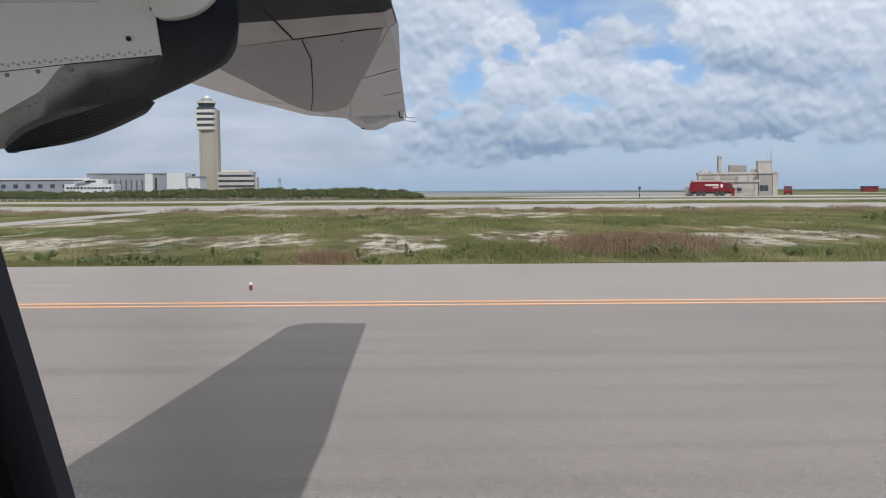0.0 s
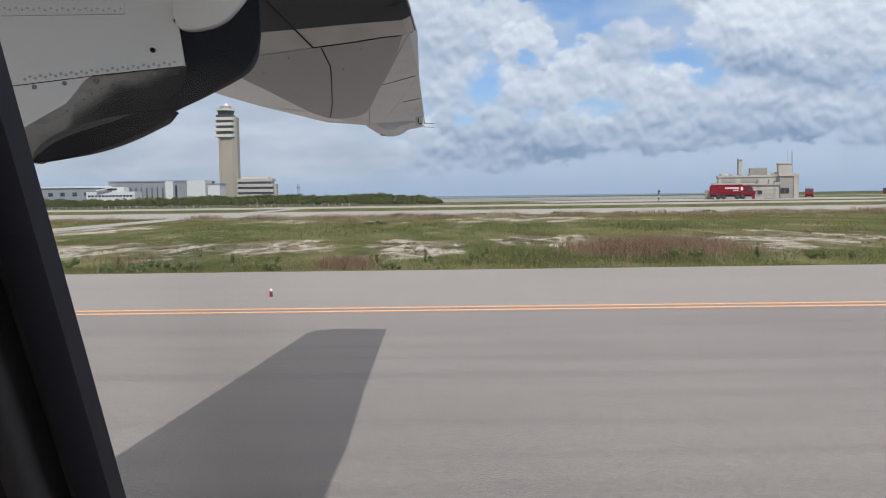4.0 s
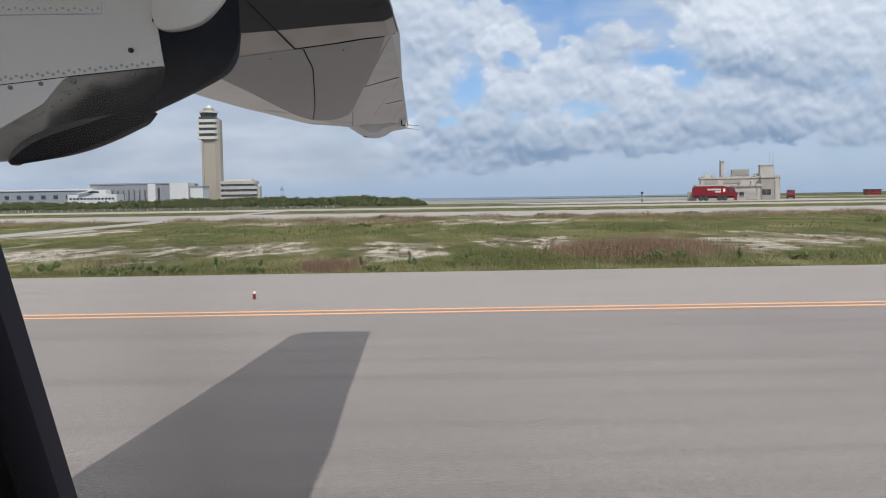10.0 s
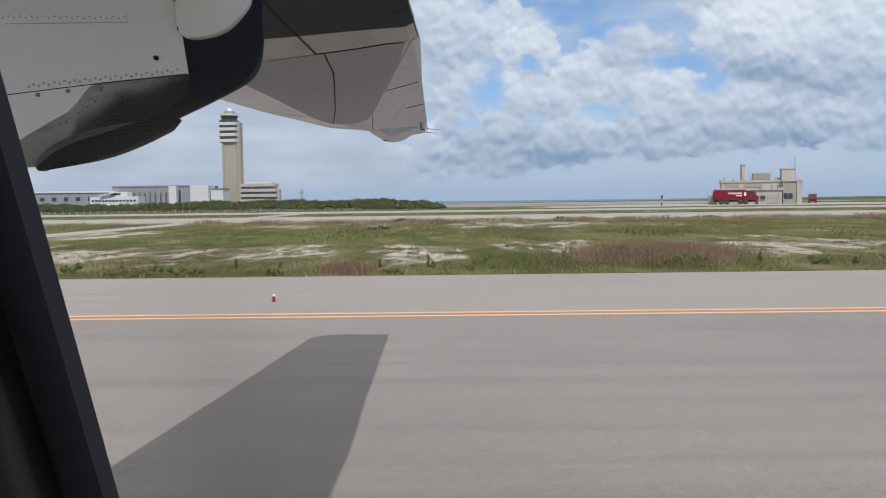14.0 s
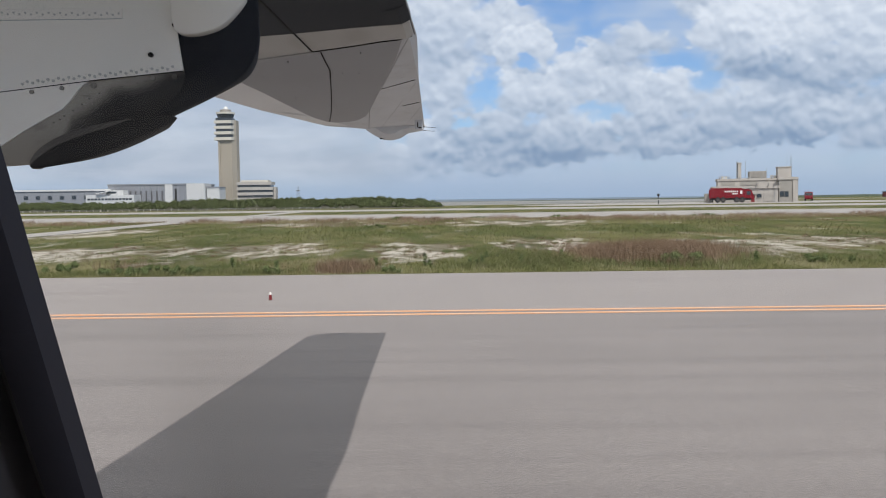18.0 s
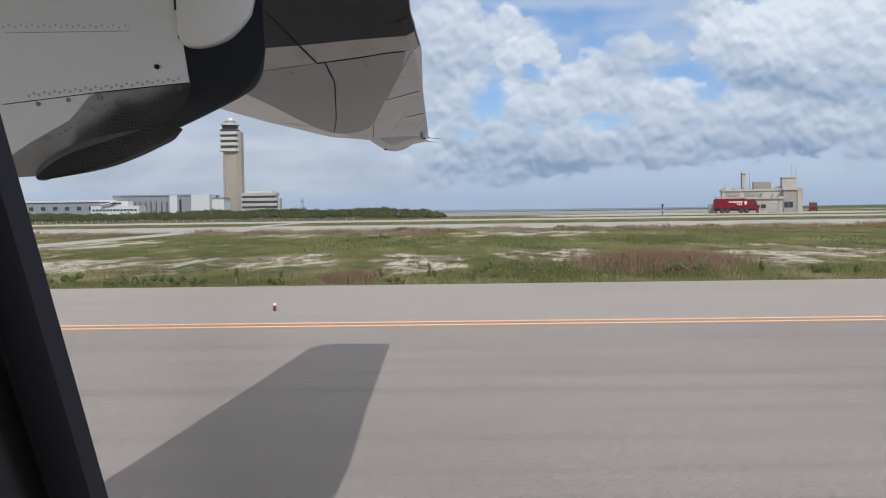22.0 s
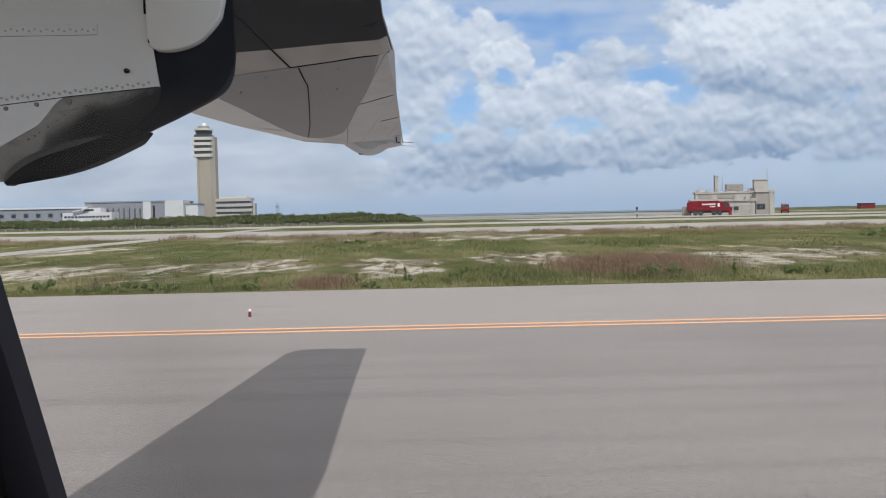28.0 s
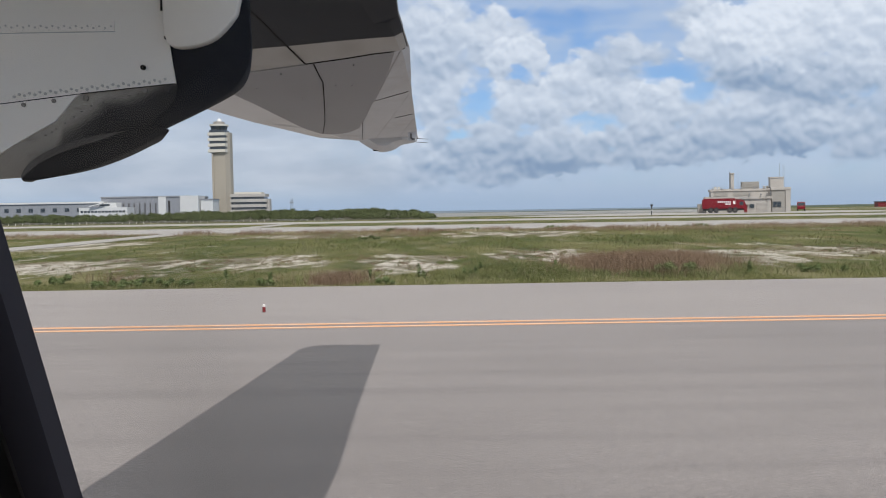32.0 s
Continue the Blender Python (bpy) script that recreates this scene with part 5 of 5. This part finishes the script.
def blades(name, x, y, height, width, lean, mat, label, seed, z=GROUND_Z):
    """Upright blades, one bent leaf of three triangles each."""
    rng = np.random.default_rng(seed)
    n = len(x)
    h = height * rng.uniform(0.55, 1.25, n)
    w = width * rng.uniform(0.6, 1.4, n)
    turn = rng.uniform(-0.9, 0.9, n)
    tip = rng.normal(0, lean, (n, 2)) * h[:, None]
    cx, sx = np.cos(turn) * w, np.sin(turn) * w
    v = np.empty((n, 5, 3))
    v[:, 0] = np.stack([x - cx, y - sx, np.full(n, z)], 1)
    v[:, 1] = np.stack([x + cx, y + sx, np.full(n, z)], 1)
    v[:, 2] = np.stack([x - cx * 0.8 + tip[:, 0] * 0.35, y - sx * 0.8 + tip[:, 1] * 0.35, z + h * 0.58], 1)
    v[:, 3] = np.stack([x + cx * 0.8 + tip[:, 0] * 0.35, y + sx * 0.8 + tip[:, 1] * 0.35, z + h * 0.58], 1)
    v[:, 4] = np.stack([x + tip[:, 0], y + tip[:, 1], z + h], 1)
    base = np.arange(n)[:, None] * 5
    f = np.concatenate([base + [0, 1, 3], base + [0, 3, 2], base + [2, 3, 4]])
    return tagged(soup(name, v.reshape(-1, 3), f, mat), label, "grass", kind="stuff")


def scatter(n, x0, x1, y0, y1, seed, power=1.0, clump=0.0):
    rng = np.random.default_rng(seed)
    x, y = rng.uniform(x0, x1, n), y0 + (y1 - y0) * rng.random(n) ** power
    if clump:
        k = max(1, n // 60)
        c = rng.integers(0, k, n)
        kx, ky = rng.uniform(x0, x1, k), y0 + (y1 - y0) * rng.random(k) ** power
        x, y = kx[c] + rng.normal(0, clump, n), ky[c] + rng.normal(0, clump * 0.7, n)
        y = np.maximum(y, 26.5)
    keep = ~(on_sand(x, y) & (rng.random(n) < 0.80)) & ~(np.abs(x + 30.8) < 1.9)
    return x[keep], y[keep]


def patches(x, y, size, seed):
    """Soft drifts between 0 and 1, longer away from the paving than along it."""
    rng = np.random.default_rng(seed)
    total = np.zeros(len(x))
    for k in range(14):
        a, phase, scale = rng.uniform(0, math.pi), rng.uniform(0, 6.28), size * rng.uniform(0.35, 1.3)
        total += np.sin((x * math.cos(a) + y * 0.45 * math.sin(a)) * 6.28 / scale + phase)
    return 1 / (1 + np.exp(-total * 0.75))


def sward(name, count, area, height, width, lean, mat, label, seed, drift=4.0, least=0.15, power=1.6):
    """Grass over a stretch of turf, thick and tall in drifts, thin between them."""
    rng = np.random.default_rng(seed)
    x, y = scatter(count, *area, seed, power)
    d = patches(x, y, drift, seed + 1)
    keep = rng.random(len(x)) < least + (1 - least) * d
    x, y, d = x[keep], y[keep], d[keep]
    return blades(name, x, y, height * (0.45 + 0.9 * d), width, lean, mat, label, seed + 2)


def clumps(spots, seed):
    """Points heaped round (x, y, spread along, spread outward, count)."""
    rng = np.random.default_rng(seed)
    x = np.concatenate([rng.normal(cx, sx, k) for cx, cy, sx, sy, k in spots])
    y = np.concatenate([rng.normal(cy, sy, k) for cx, cy, sx, sy, k in spots])
    keep = (y > 26.7) & (rng.random(len(x)) < 0.25 + 0.75 * patches(x, y, 1.6, seed))
    return x[keep], y[keep]


sward("grass", 120000, (-34, 30, 26.45, 50), 0.065, 0.007, 0.6, TURF, "short mixed green and straw turf", 3)
sward("grass_aft", 40000, (30, 62, 26.45, 50), 0.065, 0.009, 0.6, TURF, "short mixed green and straw turf", 33)
sward("grass_far", 50000, (-70, 75, 50, 100), 0.12, 0.018, 0.7, TURF, "rough turf farther out", 5, 9.0, 0.1, 1.0)
sward("dry_grass", 26000, (-40, 60, 26.6, 60), 0.17, 0.005, 0.5, STRAW, "dry straw-coloured grass", 9, 3.0, 0.05, 1.5)
x, y = clumps(((2.9, 31.5, 0.9, 2.0, 9000), (1.0, 29.5, 0.5, 1.0, 1500), (5.2, 30.0, 1.0, 1.2, 1600), (8.2, 29.6, 1.0, 0.9, 4000), (12.5, 30.5, 1.6, 1.4, 1200), (17.0, 31.0, 2.5, 2.0, 2200), (-10.0, 28.0, 2.0, 0.6, 3000),
               (-6.5, 28.0, 0.8, 0.5, 1200), (-16.0, 28.2, 2.0, 0.8, 2500), (-5.0, 62.0, 6.0, 5.0, 6000), (14.0, 62.0, 5.0, 5.0, 6000), (30, 33, 5, 3, 6000)), 17)
blades("lush_grass", x, y, 0.15, 0.006, 0.55, LUSH, "lush green grass tussocks", 8)
x, y = clumps(((7.6, 35.0, 1.3, 2.4, 14000), (9.9, 37.5, 1.0, 2.2, 7000), (6.0, 33.5, 0.5, 1.2, 1500), (-3.4, 28.3, 0.5, 0.5, 2200), (-11.6, 30.5, 0.6, 0.5, 260), (34, 32, 2.5, 2.5, 2500), (24, 84, 8, 5, 3000), (-7.0, 80.0, 6.0, 4.0, 3000)), 21)
blades("rusty_grass", x, y, 0.40, 0.005, 0.5, RUST, "tall rusty red seeding grass", 22)
rng = np.random.default_rng(61)
spots = [(cx + rng.normal(0, rx * 0.6), cy + rng.normal(0, ry * 0.6), 0.12, 0.10, 26) for cx, cy, rx, ry in SANDS if cy < 60 for k in range(46)]
x, y = clumps(spots, 62)
blades("sand_tufts", x, y, 0.11, 0.006, 0.7, RUST, "small dry brown tufts scattered over the sand", 63)
x, y = clumps(spots[::2], 64)
blades("sand_weeds", x, y, 0.13, 0.006, 0.7, LUSH, "small green weeds scattered over the sand", 65)
x, y = scatter(14000, -70, 75, 86.0, 100.2, 11, 0.6, 1.6)
blades("fringe_weeds", x, np.minimum(y, 100.4), 0.38 * (0.3 + 1.2 * patches(x, y, 7.0, 12)), 0.018, 0.4, RUST, "tall purplish weeds along the far paving", 12)
x, y = scatter(8000, -70, 75, 88.0, 100.2, 13, 0.7, 1.0)
blades("fringe_grass", x, np.minimum(y, 100.4), 0.28, 0.02, 0.4, STRAW, "straw grass along the far paving", 14)


def leaf_cloud(centres, radii, count, size, seed, squash=0.8):
    """Small bent leaves scattered through overlapping clumps."""
    rng = np.random.default_rng(seed)
    pick = rng.integers(0, len(centres), count)
    d = rng.normal(0, 1, (count, 3))
    d /= np.linalg.norm(d, axis=1)[:, None]
    p = np.asarray(centres)[pick] + d * (np.asarray(radii)[pick] * rng.uniform(0.55, 1.05, count))[:, None] * [1, 1, squash]
    a = rng.normal(0, 1, (count, 3))
    a /= np.linalg.norm(a, axis=1)[:, None]
    b = np.cross(a, d + 0.01)
    b /= np.linalg.norm(b, axis=1)[:, None] + 1e-9
    s = size * rng.uniform(0.6, 1.5, count)[:, None]
    v = np.stack([p - a * s, p + b * s * 0.45 + d * s * 0.2, p + a * s, p - b * s * 0.45 + d * s * 0.2], 1)
    v[:, :, 2] = np.maximum(v[:, :, 2], GROUND_Z + 0.01)
    f = np.arange(count)[:, None] * 4 + [0, 1, 2, 3]
    return v.reshape(-1, 3), f


def bush(x, y, width, height, seed, mat=WEED, name="bush", label="low leafy green weed bush in the turf"):
    rng = np.random.default_rng(seed)
    n = max(4, int(width * 5))
    centres = np.stack([rng.uniform(-width / 2, width / 2, n), rng.uniform(-width / 3, width / 3, n), rng.uniform(0.2, 0.75, n) * height], 1)
    centres[:, 2] *= 1 - 0.5 * (np.abs(centres[:, 0]) / (width / 2)) ** 2
    radii = rng.uniform(0.18, 0.34, n) * height + 0.05
    ob = thing(name, label, "bush", pose(x, y, GROUND_Z), "weed bushes")
    v, f = leaf_cloud(centres, radii, int(500 + 480 * width), 0.036, seed + 1)
    v[:, 2] -= GROUND_Z
    v[:, 2] = np.maximum(v[:, 2], 0.0)
    leaves = soup("leaves", v, f, mat)
    leaves.parent = ob
    for c in centres[:4]:
        part("stem", tube((c[0] * 0.4, c[1] * 0.4, 0), (c[0], c[1], c[2]), 0.012, 0.005, 5), STEM, ob)
    return ob


for i, (x, y, w, h) in enumerate(((-8.9, 27.6, 1.7, 0.22), (-10.8, 27.6, 1.6, 0.24), (-5.7, 27.5, 0.5, 0.2), (-9.9, 28.6, 0.5, 0.22), (8.1, 30.2, 1.7, 0.42),
                                  (-1.9, 27.5, 0.5, 0.16), (13.0, 30.0, 1.4, 0.26), (-13.0, 29.0, 1.2, 0.3),
                                  (40.0, 29.0, 2.6, 0.75), (43.5, 29.4, 3.4, 0.8), (54.0, 30.0, 3.0, 0.7), (68.0, 29.0, 3.4, 0.9), (71.5, 29.2, 3.2, 0.8), (22.5, 29.0, 1.6, 0.5),
                                  (33.5, 64.0, 3.0, 0.7), (-6.0, 72.0, 2.0, 0.3), (12.0, 97.0, 2.2, 0.4), (-6.0, 98.0, 1.6, 0.4), (3.0, 98.5, 2.0, 0.35), (28.0, 97.0, 2.4, 0.4))):
    bush(x, y, w, h, 100 + i)


def tall_weed(x, y, height, seed):
    """One upright weed stalk with short side leaves."""
    rng = np.random.default_rng(seed)
    ob = thing("tall_weed", "upright dark green weed stalk at the paving's edge", "weed", pose(x, y, GROUND_Z, 0, 0, rng.uniform(0, 360)), "tall weeds")
    part("stalk", tube((0, 0, 0), (rng.normal(0, 0.04), rng.normal(0, 0.04), height), 0.012, 0.005, 6), STEM, ob)
    centres = [(0, 0, height * f) for f in np.linspace(0.2, 1.0, 7)]
    v, f = leaf_cloud(centres, [0.05 + 0.03 * (1 - k / 7) for k in range(7)], 90, 0.045, seed + 1, 1.2)
    v[:, 2] = np.maximum(v[:, 2], 0)
    leaves = soup("leaves", v, f, WEED)
    leaves.parent = ob
    return ob


rng = np.random.default_rng(31)
for i in range(22):
    x = (0.9, 1.1, 0.7, 1.4, -2.6, -0.9, -12.0, 4.4, -5.9, 10.4)[i] if i < 10 else rng.uniform(-40, 60)
    tall_weed(x, (29.0, 29.6, 30.3, 34.0)[i % 4] + rng.uniform(0, 1.2), rng.uniform(0.2, 0.42), 300 + 2 * i)

# wooded bank below the tower
rng = np.random.default_rng(41)
xs = rng.uniform(-165, -3, 1900)
line = 0.75 * np.interp(xs, [-165, -125, -100, -75, -52, -27, -14, -8, -3], [3.4, 3.3, 3.2, 4.1, 4.2, 4.0, 3.9, 2.9, 0.8])
ys = rng.uniform(244, 300, 1900)
line *= 0.72 + 0.42 * patches(xs, ys, 22.0, 43)
centres = np.stack([xs, ys, line * rng.uniform(0.45, 0.95, 1900) * np.interp(ys, [244, 262, 300], [0.35, 0.85, 1.0])], 1)
v, f = leaf_cloud(centres, rng.uniform(0.5, 1.2, 1900), 190000, 0.20, 42, 0.7)
tagged(soup("thicket", v, f, THICKET), "dense dark green coastal thicket on a low bank", "trees", kind="stuff")
bank = loft([[(x, 240, GROUND_Z - 0.05), (x, 262, h * 0.30), (x, 300, h * 0.5), (x, 320, GROUND_Z - 0.05)] for x, h in ((-220, 3.2), (-165, 3.2), (-100, 2.8), (-75, 4.0), (-52, 4.4), (-27, 4.2), (-14, 3.9), (-8, 2.4), (-2, 0.1))])
tagged(part("bank", bank, EARTH), "low bank overgrown with scrub", "bank", kind="structure")

# boundary fence before the thicket
fence = thing("fence", "low weathered post fence before the thicket", "fence", pose(0, 232, GROUND_Z))
for k in range(50):
    x = -120 + k * 1.9
    part("post", box(x - 0.07, x + 0.07, -0.06, 0.06, 0, 0.62), TOWER_PALE, fence)
part("rail", box(-120.2, -26.8, -0.08, -0.06, 0.5, 0.55), STEEL, fence)
